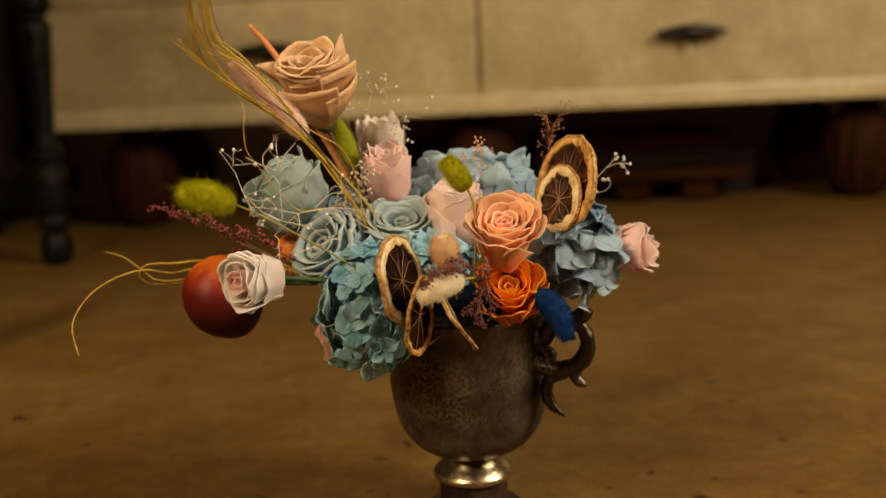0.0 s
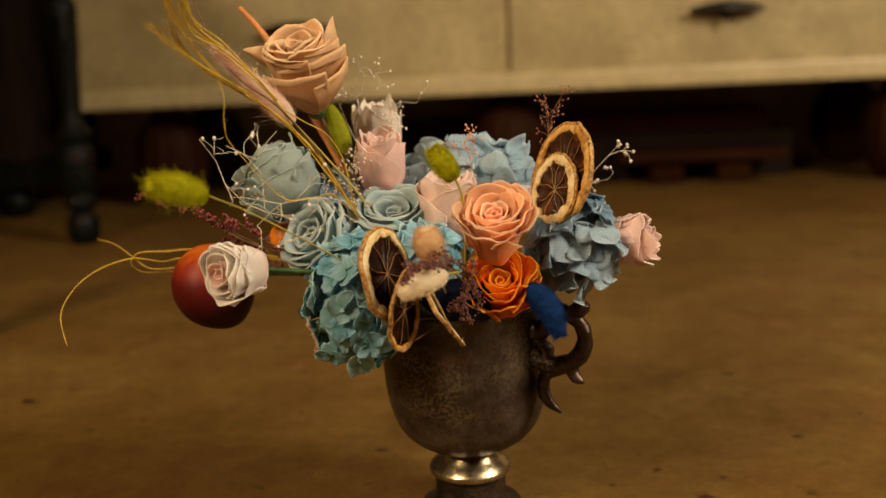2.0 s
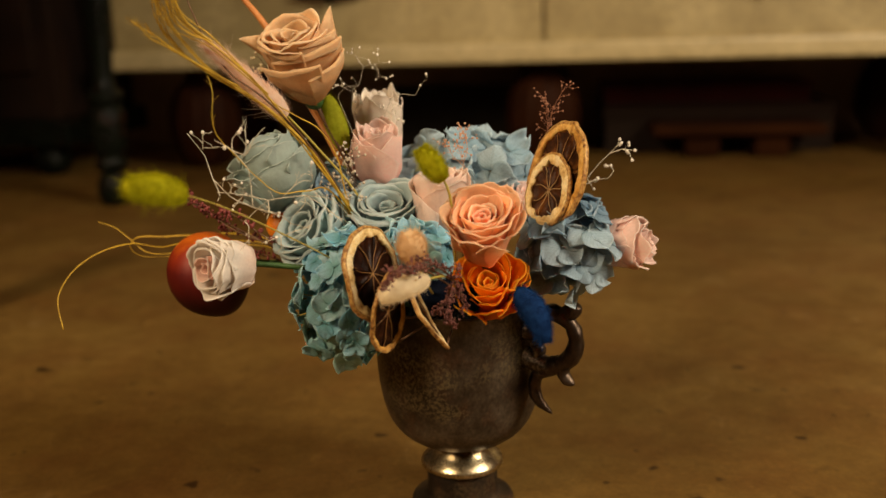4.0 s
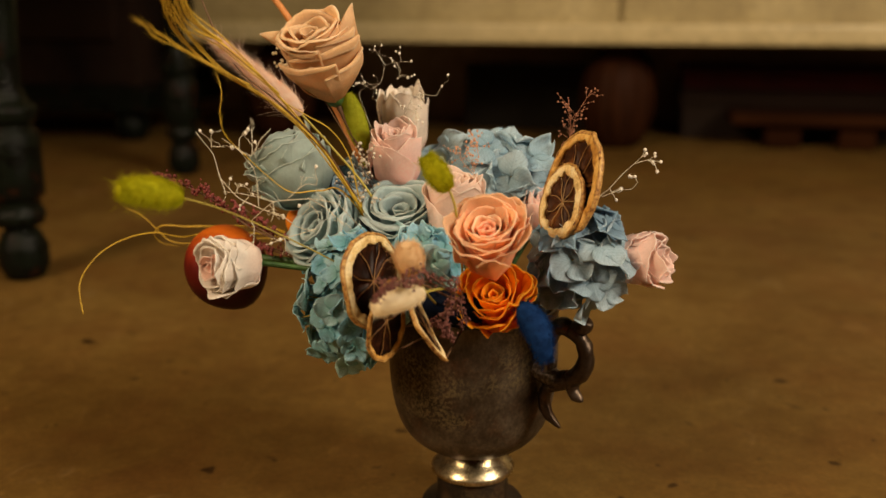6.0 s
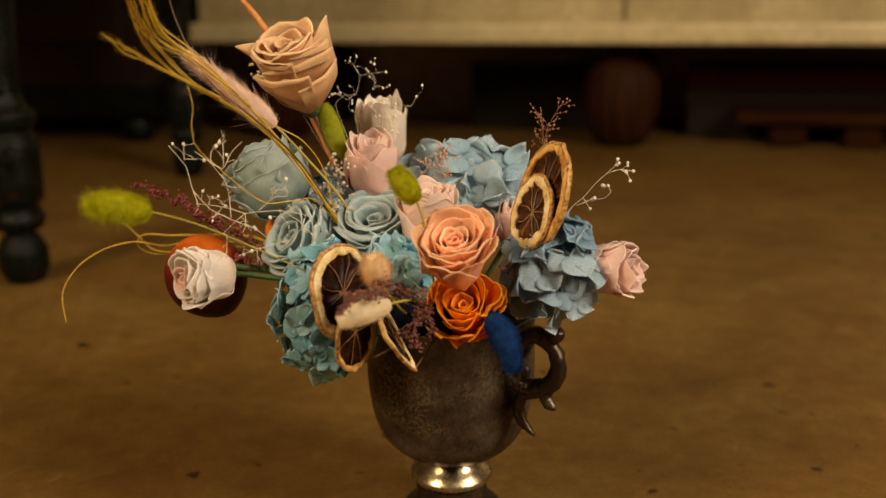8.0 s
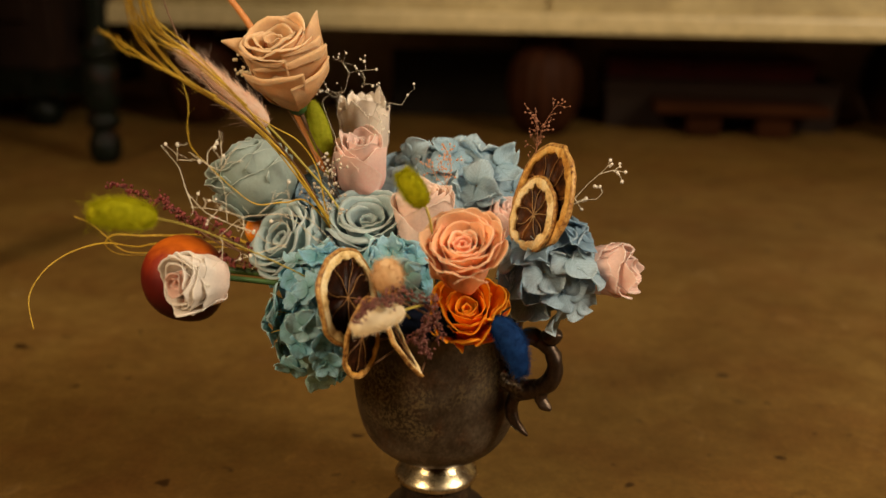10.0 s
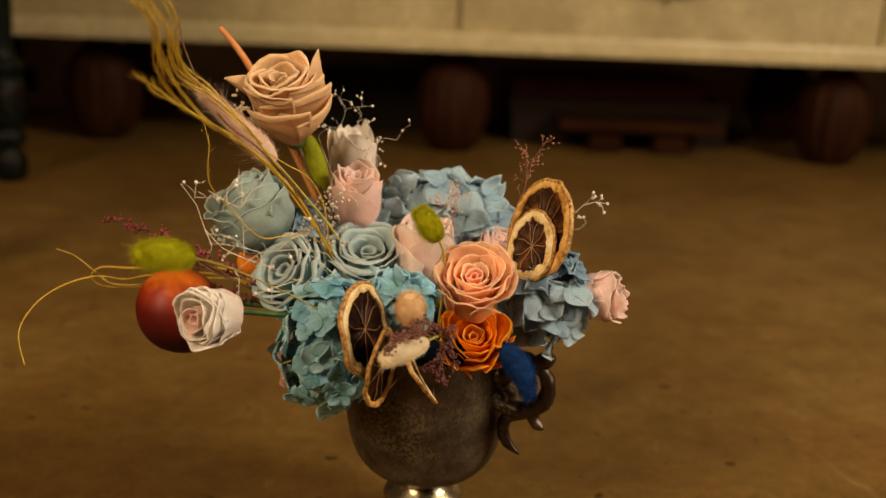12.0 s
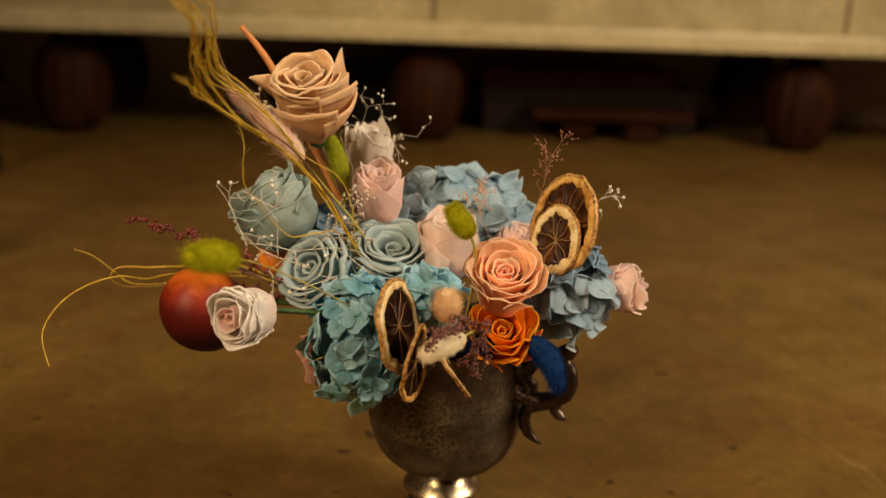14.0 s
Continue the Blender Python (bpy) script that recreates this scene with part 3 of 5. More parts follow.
dark_chest()


# ---- the goblet ----
AXIS = Vector((0.0105, 0.717, 0.0))
FOAM_AT = Vector((0.012, 0.705, 0.165))


def goblet():
    t = thing("goblet_vase", "tarnished silver footed goblet vase with a scrolled handle, on the floor", "vase", at=AXIS)
    outer = [(0.012, 0.0520), (0.024, 0.0522), (0.0350, 0.0550), (0.046, 0.0625), (0.0542, 0.073), (0.0592, 0.087), (0.0620, 0.103), (0.0632, 0.118), (0.0632, 0.14), (0.0628, 0.158), (0.0638, 0.166), (0.0632, 0.168)]
    inner = [(0.0602, 0.167), (0.0598, 0.14), (0.0595, 0.118), (0.055, 0.085), (0.045, 0.067), (0.02, 0.056)]
    line = [(p.x, p.y) for p in spline([(r, z, 0) for r, z in outer], 4)] + [(p.x, p.y) for p in spline([(r, z, 0) for r, z in inner], 3)]
    v, f = lathe(line, 96)
    put("bowl", shape(v, f, TARNISH), t, "dull tarnished silver bowl")
    ring = [(0.016, 0.0540), (0.0195, 0.0510), (0.0218, 0.0470), (0.0248, 0.0428), (0.0285, 0.0392), (0.0312, 0.0362), (0.0322, 0.0340), (0.0318, 0.0318), (0.0302, 0.0302), (0.0275, 0.0296), (0.018, 0.0292)]
    v, f = lathe([(p.x, p.y) for p in spline([(r, z, 0) for r, z in ring], 5)], 96)
    put("collar", shape(v, f, POLISHED), t, "bright rubbed silver collar")
    base = [(0.024, 0.0300), (0.0272, 0.0285), (0.0274, 0.014), (0.0280, 0.0085), (0.0300, 0.0062), (0.0340, 0.0048), (0.0385, 0.0035), (0.0400, 0.0012), (0.0395, 0.0)]
    v, f = lathe([(p.x, p.y) for p in spline([(r, z, 0) for r, z in base], 4)], 96)
    put("base", shape(v, f, DARK_TARNISH), t, "dark tarnished spreading base")
    # scrolled handle in an upright plane through the axis
    u = Vector((math.cos(radians(-34)), math.sin(radians(-34)), 0))

    def up(pts):
        return spline([u * r + Vector((0, 0, z)) for r, z in pts], 7)

    ring_line = up([(0.060, 0.1335), (0.0705, 0.1300), (0.0825, 0.1285), (0.094, 0.1335), (0.1025, 0.1425), (0.1045, 0.1535), (0.1005, 0.1625), (0.0925, 0.168)])
    low = up([(0.0905, 0.1320), (0.082, 0.1275), (0.0725, 0.1200), (0.0695, 0.1105), (0.0735, 0.1005), (0.0845, 0.0925)])
    spur = up([(0.0955, 0.137), (0.0940, 0.1275), (0.0960, 0.1225), (0.1022, 0.1185)])
    knob = up([(0.0905, 0.166), (0.0965, 0.1705), (0.1015, 0.172), (0.1055, 0.1772)])
    curl = up([(0.0925, 0.168), (0.084, 0.1685), (0.0755, 0.163), (0.070, 0.1535), (0.064, 0.152)])
    boss = up([(0.064, 0.144), (0.0690, 0.1430), (0.0735, 0.1395), (0.0725, 0.1335)])
    for ln, sw in ((ring_line, lambda s: 0.0076 - 0.0012 * s + 0.0006 * math.sin(14 * s)), (low, lambda s: 0.0068 - 0.0022 * s + 0.0005 * math.sin(11 * s) - 0.0034 * s ** 7), (spur, lambda s: 0.0064 - 0.0024 * s - 0.0030 * s ** 7), (knob, lambda s: 0.0050 + 0.0010 * math.sin(3 * s) - 0.0020 * s ** 6),
                   (curl, lambda s: 0.0062 + 0.002 * s), (boss, lambda s: 0.0046)):
        v, f = tube(ln, 0.005, 14, 0.85, sw)
        v = [p + Vector((noise.noise(p * 160), noise.noise(p * 160 + Vector((7, 0, 0))), noise.noise(p * 160 + Vector((0, 7, 0))))) * 0.0011 for p in v]
        put("handle_scroll", shape(v, f, PEWTER), t, "dark cast pewter handle scroll")


goblet()

# unseen stem support, added; its near-black also stands for shade between the flowers
v, f = bead((0, 0, 0), 0.0575, 14, 28)
v = [Vector((p.x, p.y, p.z * 0.62 + 0.003 * noise.noise(p * 90))) for p in v]
foam = new("floral_moss", shape(v, f, FOAM))
foam.location = (0.0105, 0.717, 0.152)
tagged(foam, "dark foam filler added inside the silver goblet to hold stems", "moss")


# ---- flowers ----
def stem(t, start, mat_=GREEN_TAPE, r=0.0016, end=None, sag=0.0, label=""):
    o = t.location
    a, b = Vector(start), Vector(end) if end else FOAM_AT + Vector((0.25 * (start[0] - FOAM_AT.x), 0.25 * (start[1] - FOAM_AT.y), 0.0))
    mid = a.lerp(b, 0.5) + Vector((0, 0, sag))
    v, f = tube(spline([a - o, mid - o, b - o], 5), r, 7)
    put("stem", shape(v, f, mat_), t, label)


def rose(name, base, face, radius, mat_, label, whorls, seed=1, spin=0.0, belly=0.5, foot=0.22, side=0.08, tips=(), wraps=(), group="", heart_mat=None):
    """A rose of rings of petals, heart first. A ring: (count, waist, height, half width in degrees, flare of the rim, rolled lip, fall of the rim to its sides, ruffle, point)."""
    rng = random.Random(seed)
    base, face = Vector(base), Vector(face)
    H = (face - base).length
    t = thing(name, label, "flower", group, at=base)
    m = aim((0, 0, 0), face - base, spin)
    for n, (count, waist, height, half, flare, lip, arch, ruffle, point) in enumerate(whorls):
        phase = rng.uniform(0, 6.28)
        for k in range(count):
            th0 = phase + 2 * math.pi * (k + rng.uniform(-0.16, 0.16)) / count
            rho = radius * waist * rng.uniform(0.96, 1.04)
            h = H * height * rng.uniform(0.965, 1.03)
            W = radians(half) * rng.uniform(0.92, 1.1)
            fl = radius * flare * rng.uniform(0.75, 1.25)
            q = radius * lip * rng.uniform(0.7, 1.3)
            turn = radians(rng.uniform(105, 165))
            ph, skew, pt = rng.uniform(0, 50), rng.uniform(-0.35, 0.35), point * rng.uniform(0.4, 1.6)
            edge_in = side * rng.uniform(0.7, 1.3)

            def fn(u, v, rho=rho, h=h, W=W, fl=fl, q=q, turn=turn, ph=ph, skew=skew, pt=pt, th0=th0, edge_in=edge_in, arch=arch, ruffle=ruffle, lip=lip):
                rim = 1 - arch * abs(u) ** 2.3 + pt * max(0.0, 1 - abs(u - skew) * 2.0) ** 1.4
                rim += ruffle * (0.7 * noise.noise(Vector((u * 2.0, ph, 0))) + 0.45 * noise.noise(Vector((u * 5.5, ph, 3))))
                w = min(v, 0.86) / 0.86 if lip else v
                z = h * rim * (0.02 + 0.98 * w)
                body = foot + (1 - foot) * math.sin(math.pi / 2 * min(1.0, w / belly)) ** 0.8
                r = rho * body + fl * max(0.0, (w - 0.35) / 0.65) ** 2 * (1 + 1.5 * ruffle * math.sin(5 * u + ph))
                e = max(0.0, (v - 0.86) / 0.14) if lip else 0.0
                bent = turn * e * (0.7 + 0.3 * math.cos(2.4 * (u - skew)))
                r += q * (1 - math.cos(bent))
                z += q * 1.1 * math.sin(bent)
                r += rho * edge_in * u * (0.4 + 0.6 * w)
                r += radius * (0.03 + 0.25 * flare) * abs(u) ** 4 * w * w
                r += radius * ruffle * 0.9 * noise.noise(Vector((u * 2.6 + ph, w * 1.4, 7))) * w ** 3
                r += radius * 0.030 * noise.noise(Vector((u * 1.4 + ph, w * 2.2, 1))) * w
                z += h * 0.018 * noise.noise(Vector((u * 9, ph, 5))) * w ** 4
                th = th0 + u * W * (0.40 + 0.60 * math.sin(math.pi * (0.10 + 0.46 * v)))
                return m @ Vector((r * math.cos(th), r * math.sin(th), z))

            vv, ff, uu = sheet(fn, 20, 22, 0.00032)
            put("petal", shape(vv, ff, heart_mat if heart_mat and n < 2 else mat_, True, uu), t)
    # outer petals folded to a point
    for foot_at, tip, wide_tip in tips:
        foot_at, tip, half_wide = Vector(foot_at) - base, Vector(tip) - base, wide_tip
        along = tip - foot_at
        out = (foot_at - m @ Vector((0, 0, 0.5 * H)))
        out = (out - along * (out.dot(along) / along.length_squared)).normalized()
        across = along.cross(out).normalized()

        def fold(u, v):
            half_here = half_wide * (1 - v) ** 0.85 + 0.0005
            return foot_at + along * v + across * (u * half_here) - out * (abs(u) ** 1.5 * half_here * 0.9) + out * (0.0035 * v * v)

        vv, ff, uu = sheet(fold, 12, 14, 0.00032)
        put("petal", shape(vv, ff, mat_, True, uu), t)
    # broad outer petals: the rim runs from corner to corner and its lip is folded down over the petal
    for left, right, bow, lip_wide, swing in wraps:
        left, right = Vector(left) - base, Vector(right) - base
        mid = (left + right) / 2
        out = (mid - (face - base) * (mid.dot(face - base) / H ** 2)).normalized()
        down = -(face - base).normalized()

        def wrap(u, v, left=left, right=right, bow=bow, lip_wide=lip_wide, swing=swing, out=out, down=down):
            s = (u + 1) / 2
            rim = left.lerp(right, s) + out * (bow * 4 * s * (1 - s)) - down * (0.0011 * noise.noise(Vector((s * 3, bow * 900, 0))))
            up = down * rim.dot(down)
            w = min(v, 0.80) / 0.80
            p = up * w + (rim - up) * (0.12 + 0.88 * math.sin(math.pi / 2 * w) ** 1.1)
            p += out * (0.0012 * noise.noise(Vector((s * 3 + bow * 400, w * 3, 2))))
            e = max(0.0, (v - 0.80) / 0.20)
            wide_here = lip_wide * (0.25 + 0.75 * (s if swing > 0 else 1 - s)) * min(1.0, 7 * s + 0.1, 7 * (1 - s) + 0.1)
            a = math.pi * min(1.0, e / 0.45)
            return p + out * (0.0007 * (1 - math.cos(a)) + 0.0004 * e) + down * (wide_here * max(0.0, e - 0.12) - 0.0007 * math.sin(a))

        vv, ff, uu = sheet(wrap, 22, 24, 0.00032)
        put("petal", shape(vv, ff, mat_, True, uu), t)
    # green cup under the petals
    v, f = bead((0, 0, 0.03 * H), 0.24 * radius, 6, 10)
    put("flower_cup", shape([m @ p for p in v], f, GREEN_TAPE), t)
    return t


def rose_with_stem(*args, stem_end=None, stem_mat=GREEN_TAPE, **kw):
    t = rose(*args, **kw)
    b = t.location
    stem(t, b, stem_mat, 0.0019, stem_end)
    return t


TAN_TIPS = (((-0.0660, 0.701, 0.350), (-0.0765, 0.703, 0.3800), 0.0210), ((-0.1120, 0.690, 0.346), (-0.1345, 0.690, 0.3615), 0.0150))
TAN_WRAPS = (((-0.090, 0.668, 0.353), (-0.069, 0.690, 0.365), 0.003, 0.0060, 1), ((-0.120, 0.679, 0.355), (-0.086, 0.666, 0.350), 0.004, 0.0050, 1), ((-0.109, 0.670, 0.343), (-0.0625, 0.681, 0.3605), 0.006, 0.0085, 1),
             ((-0.118, 0.677, 0.3405), (-0.074, 0.667, 0.342), 0.006, 0.0065, -1), ((-0.084, 0.670, 0.331), (-0.0625, 0.688, 0.352), 0.004, 0.0030, 1))
# count, waist, height, half width, flare, lip, fall, ruffle, point
TAN_RINGS = [(3, 0.15, 0.94, 124, 0.02, 0.03, 0.05, 0.02, 0.03), (3, 0.34, 0.98, 108, 0.05, 0.06, 0.08, 0.03, 0.05), (3, 0.53, 1.0, 98, 0.08, 0.075, 0.10, 0.03, 0.05), (4, 0.63, 0.97, 78, 0.10, 0.06, 0.10, 0.03, 0.05), (5, 0.70, 0.70, 56, 0.05, 0.0, 0.14, 0.02, 0.04)]
OPEN_RINGS = [(3, 0.08, 0.86, 130, 0.02, 0.0, 0.05, 0.03, 0.02), (3, 0.17, 0.90, 112, 0.05, 0.0, 0.06, 0.04, 0.02), (3, 0.28, 0.94, 102, 0.09, 0.0, 0.08, 0.05, 0.02), (4, 0.40, 0.98, 86, 0.14, 0.02, 0.10, 0.06, 0.02), (4, 0.50, 1.0, 78, 0.22, 0.025, 0.12, 0.07, 0.03), (5, 0.58, 0.97, 64, 0.31, 0.025, 0.14, 0.10, 0.04), (5, 0.62, 0.88, 60, 0.36, 0.025, 0.16, 0.12, 0.05)]
LOOSE_RINGS = [(3, 0.10, 0.86, 128, 0.02, 0.0, 0.05, 0.05, 0.02), (3, 0.23, 0.91, 108, 0.06, 0.0, 0.07, 0.07, 0.03), (3, 0.38, 0.97, 98, 0.12, 0.02, 0.10, 0.09, 0.05), (4, 0.50, 1.0, 80, 0.24, 0.03, 0.13, 0.12, 0.08), (4, 0.58, 0.93, 70, 0.36, 0.04, 0.15, 0.15, 0.12), (5, 0.64, 0.78, 60, 0.34, 0.04, 0.18, 0.16, 0.16)]
BUD_RINGS = [(3, 0.16, 0.97, 124, 0.02, 0.02, 0.06, 0.05, 0.03), (3, 0.37, 1.0, 104, 0.04, 0.02, 0.10, 0.06, 0.05), (3, 0.59, 1.0, 96, 0.07, 0.025, 0.16, 0.06, 0.08), (3, 0.76, 0.98, 92, 0.08, 0.03, 0.26, 0.06, 0.10), (3, 0.90, 0.90, 84, 0.06, 0.025, 0.38, 0.06, 0.12)]
SIDE_RINGS = [(3, 0.14, 0.98, 124, 0.02, 0.02, 0.06, 0.04, 0.03), (3, 0.34, 1.02, 106, 0.05, 0.03, 0.10, 0.05, 0.06), (3, 0.56, 1.0, 98, 0.10, 0.045, 0.14, 0.07, 0.10), (3, 0.74, 0.95, 92, 0.14, 0.05, 0.18, 0.08, 0.14), (4, 0.82, 0.90, 72, 0.17, 0.045, 0.15, 0.09, 0.12), (4, 0.88, 0.74, 64, 0.14, 0.03, 0.18, 0.09, 0.14)]
STAR_RINGS = [(3, 0.14, 0.98, 118, 0.02, 0.0, 0.10, 0.05, 0.05), (3, 0.34, 1.0, 106, 0.04, 0.0, 0.12, 0.06, 0.08), (3, 0.56, 0.99, 96, 0.06, 0.02, 0.14, 0.08, 0.14), (4, 0.76, 1.0, 72, 0.08, 0.015, 0.14, 0.10, 0.14), (4, 0.92, 0.93, 64, 0.05, 0.015, 0.18, 0.08, 0.12)]
FELT_RINGS = [(3, 0.12, 0.90, 122, 0.03, 0.05, 0.06, 0.03, 0.02), (3, 0.30, 0.95, 106, 0.06, 0.07, 0.08, 0.04, 0.03), (4, 0.49, 1.0, 86, 0.10, 0.09, 0.10, 0.05, 0.04), (5, 0.67, 0.97, 68, 0.15, 0.09, 0.12, 0.05, 0.06), (6, 0.80, 0.86, 54, 0.18, 0.08, 0.15, 0.06, 0.08)]
CABBAGE_RINGS = [(3, 0.20, 0.96, 110, 0.04, 0.02, 0.08, 0.05, 0.03), (3, 0.42, 1.0, 96, 0.08, 0.02, 0.12, 0.07, 0.04), (3, 0.62, 0.96, 88, 0.12, 0.025, 0.15, 0.09, 0.05), (4, 0.78, 0.84, 74, 0.14, 0.025, 0.18, 0.10, 0.05), (4, 0.88, 0.64, 68, 0.12, 0.025, 0.22, 0.10, 0.06)]
rose_with_stem("tan_rose", (-0.0905, 0.713, 0.3135), (-0.0985, 0.6840, 0.3650), 0.0292, TAN, "large tan-peach preserved rose with folded pointed petals", TAN_RINGS, 9, 20, belly=0.8, tips=TAN_TIPS, wraps=TAN_WRAPS, stem_mat=BROWN_STALK)
rose_with_stem("peach_rose", (0.0375, 0.629, 0.2155), (0.0372, 0.602, 0.2560), 0.0238, PEACH, "bright peach preserved rose, fully open, at the front", OPEN_RINGS, 8, belly=0.5, foot=0.3, heart_mat=PEACH_HEART)
rose_with_stem("orange_rose", (0.041, 0.644, 0.1760), (0.0390, 0.616, 0.2100), 0.0228, ORANGE, "vivid orange preserved rose above the goblet rim", LOOSE_RINGS, 15, 60)
rose_with_stem("pink_rosebud", (-0.046, 0.718, 0.247), (-0.046, 0.706, 0.294), 0.0186, PINK, "half-closed pink rosebud among pale teal roses", BUD_RINGS, 21)
rose_with_stem("blush_rosebud", (-0.055, 0.770, 0.258), (-0.053, 0.765, 0.312), 0.0192, BLUSH, "pale blush rosebud behind the pink bud", STAR_RINGS, 22, 50)
rose_with_stem("blush_rose", (0.006, 0.681, 0.218), (0.004, 0.674, 0.266), 0.0222, BLUSH_PINK, "pale pink rose half hidden by a green bunny tail", BUD_RINGS, 31, 10)
rose_with_stem("pink_rose", (0.097, 0.680, 0.2135), (0.1440, 0.668, 0.2205), 0.0168, PINK, "small pale pink rose turned outward beside blue hydrangea", SIDE_RINGS, 34, belly=0.6)
rose_with_stem("teal_rose", (-0.1015, 0.698, 0.242), (-0.1325, 0.694, 0.285), 0.0298, SAGE_TEAL, "large pale teal rose seen from its side", CABBAGE_RINGS, 41)
rose_with_stem("teal_rose", (-0.068, 0.694, 0.205), (-0.095, 0.664, 0.234), 0.0262, TEAL, "pale teal rose opening outward behind turquoise hydrangea", FELT_RINGS, 44)
rose_with_stem("teal_rose", (-0.036, 0.695, 0.207), (-0.035, 0.677, 0.247), 0.0280, TEAL, "open pale teal rose in the middle of the bouquet", FELT_RINGS, 47)
rose_with_stem("ivory_rose", (-0.1165, 0.620, 0.2165), (-0.1370, 0.591, 0.2205), 0.0180, IVORY, "small ivory rose with a blush heart on a taped stem", SIDE_RINGS, 51, belly=0.42, heart_mat=IVORY_HEART,  stem_end=(-0.04, 0.64, 0.205))
rose_with_stem("salmon_rose", (-0.058, 0.690, 0.160), (-0.092, 0.670, 0.160), 0.0190, SALMON, "salmon rose tucked under the turquoise hydrangea", LOOSE_RINGS, 55)
rose_with_stem("pink_rose", (0.050, 0.735, 0.216), (0.062, 0.722, 0.246), 0.0160, PINK, "pink rose hidden behind dried orange slices", BUD_RINGS, 57)


# ---- hydrangeas ----
def floret_mesh(mat_, size, seed, cup):
    rng = random.Random(seed)
    verts, faces, uvs = [], [], []
    for k in range(4):
        a0 = k * math.pi / 2 + rng.uniform(-0.14, 0.14)
        s = size * rng.uniform(0.86, 1.10)
        wide = rng.uniform(0.54, 0.66)
        tilt, twist, fold = rng.uniform(-0.2, 1.1) * cup, rng.uniform(-0.4, 0.4), rng.uniform(-0.6, 1.0)

        droop = rng.uniform(0.0, 0.35)

        def fn(u, v):
            half = wide * s * (math.sin(math.pi * (0.08 + 0.86 * v) ** 0.85)) ** 0.75
            x, y = s * (0.04 + 0.96 * v) * (1 - 0.06 * u * u * v), u * half
            z = s * (0.30 * tilt * v * v + 0.05 + fold * 0.4 * u * u * v - droop * v ** 3 + twist * u * v * 0.35 + 0.035 * math.sin(7 * u + k * 3 + seed) * v + 0.05 * math.sin(5 * v + k * 2 + seed))
            return Vector((x * math.cos(a0) - y * math.sin(a0), x * math.sin(a0) + y * math.cos(a0), z))

        v, f, uu = sheet(fn, 8, 8, 0.00025)
        o = len(verts)
        verts += v
        uvs += uu
        faces += [type(q)(i + o for i in q) for q in f]
    return shape(verts, faces, mat_, True, uvs, "floret")


def hydrangea(name, centre, radii, mat_, label, size, count, seed, cup=1.0, lean=0.5, low_mat=None, rise=0.12):
    rng = random.Random(seed)
    centre = Vector(centre)
    t = thing(name, label, "flower", "hydrangea heads", at=centre)
    meshes = [floret_mesh(mat_, size * s, seed * 10 + i, cup) for i, s in enumerate((1.0, 0.9, 1.08, 0.95, 0.82))]
    low = [floret_mesh(low_mat, size * s, seed * 10 + 7 + i, cup) for i, s in enumerate((1.0, 0.9, 1.05))] if low_mat else meshes
    stalks = []
    for shell, part_n in ((1.0, count), (0.74, count // 3)):
        for i in range(part_n):
            zz = 1 - 2 * (i + 0.5) / part_n
            rr = math.sqrt(1 - zz * zz)
            a = i * 2.39996 + rng.uniform(-0.25, 0.25)
            d = Vector((rr * math.cos(a), rr * math.sin(a), zz))
            s = shell * rng.uniform(0.84, 1.07)
            p = Vector((d.x * radii[0], d.y * radii[1], d.z * radii[2])) * s
            nrm = Vector((d.x / radii[0], d.y / radii[1], d.z / radii[2])).normalized()
            nrm = (nrm + Vector((rng.uniform(-lean, lean), rng.uniform(-lean, lean), rng.uniform(-lean, lean) + rise))).normalized()
            ob = new("floret", rng.choice(low if d.z + rng.uniform(-0.5, 0.5) < -0.3 else meshes))
            ob.parent = t
            ob.matrix_local = Matrix.Translation(p) @ nrm.to_track_quat("Z", "Y").to_matrix().to_4x4() @ pose(0, 0, 0, 0, 0, rng.uniform(0, 360))
            stalks.append(tube([p * 0.05, p * 0.5 + Vector((0, 0, -0.002)), p], 0.0005, 4))
    v, f = joined(stalks)
    put("flower_stalks", shape(v, f, STALK), t, kind="stuff")
    stem(t, centre, GREEN_TAPE, 0.002)
    return t


hydrangea("turquoise_hydrangea", (-0.056, 0.638, 0.190), (0.0355, 0.0375, 0.0440), TURQ, "turquoise preserved hydrangea head hanging over the goblet rim", 0.0120, 78, 3, lean=0.45, low_mat=SEA)
hydrangea("turquoise_hydrangea", (-0.014, 0.655, 0.214), (0.024, 0.018, 0.022), TURQ, "small turquoise hydrangea cluster behind a dried orange slice", 0.0122, 26, 13, lean=0.5)
hydrangea("grey_blue_hydrangea", (0.089, 0.669, 0.221), (0.0275, 0.031, 0.030), GREYBLUE, "dusty grey-blue hydrangea head beside the dried orange slices", 0.0172, 34, 5, lean=0.45, rise=0.7)
hydrangea("grey_blue_hydrangea", (-0.080, 0.716, 0.247), (0.018, 0.014, 0.018), GREYBLUE, "small grey-blue hydrangea cluster between teal rose and pink bud", 0.0150, 11, 17, lean=0.5)
hydrangea("light_blue_hydrangea", (0.018, 0.752, 0.250), (0.052, 0.034, 0.036), LIGHTBLUE, "light blue hydrangea head behind the roses", 0.0200, 30, 7, lean=0.6)


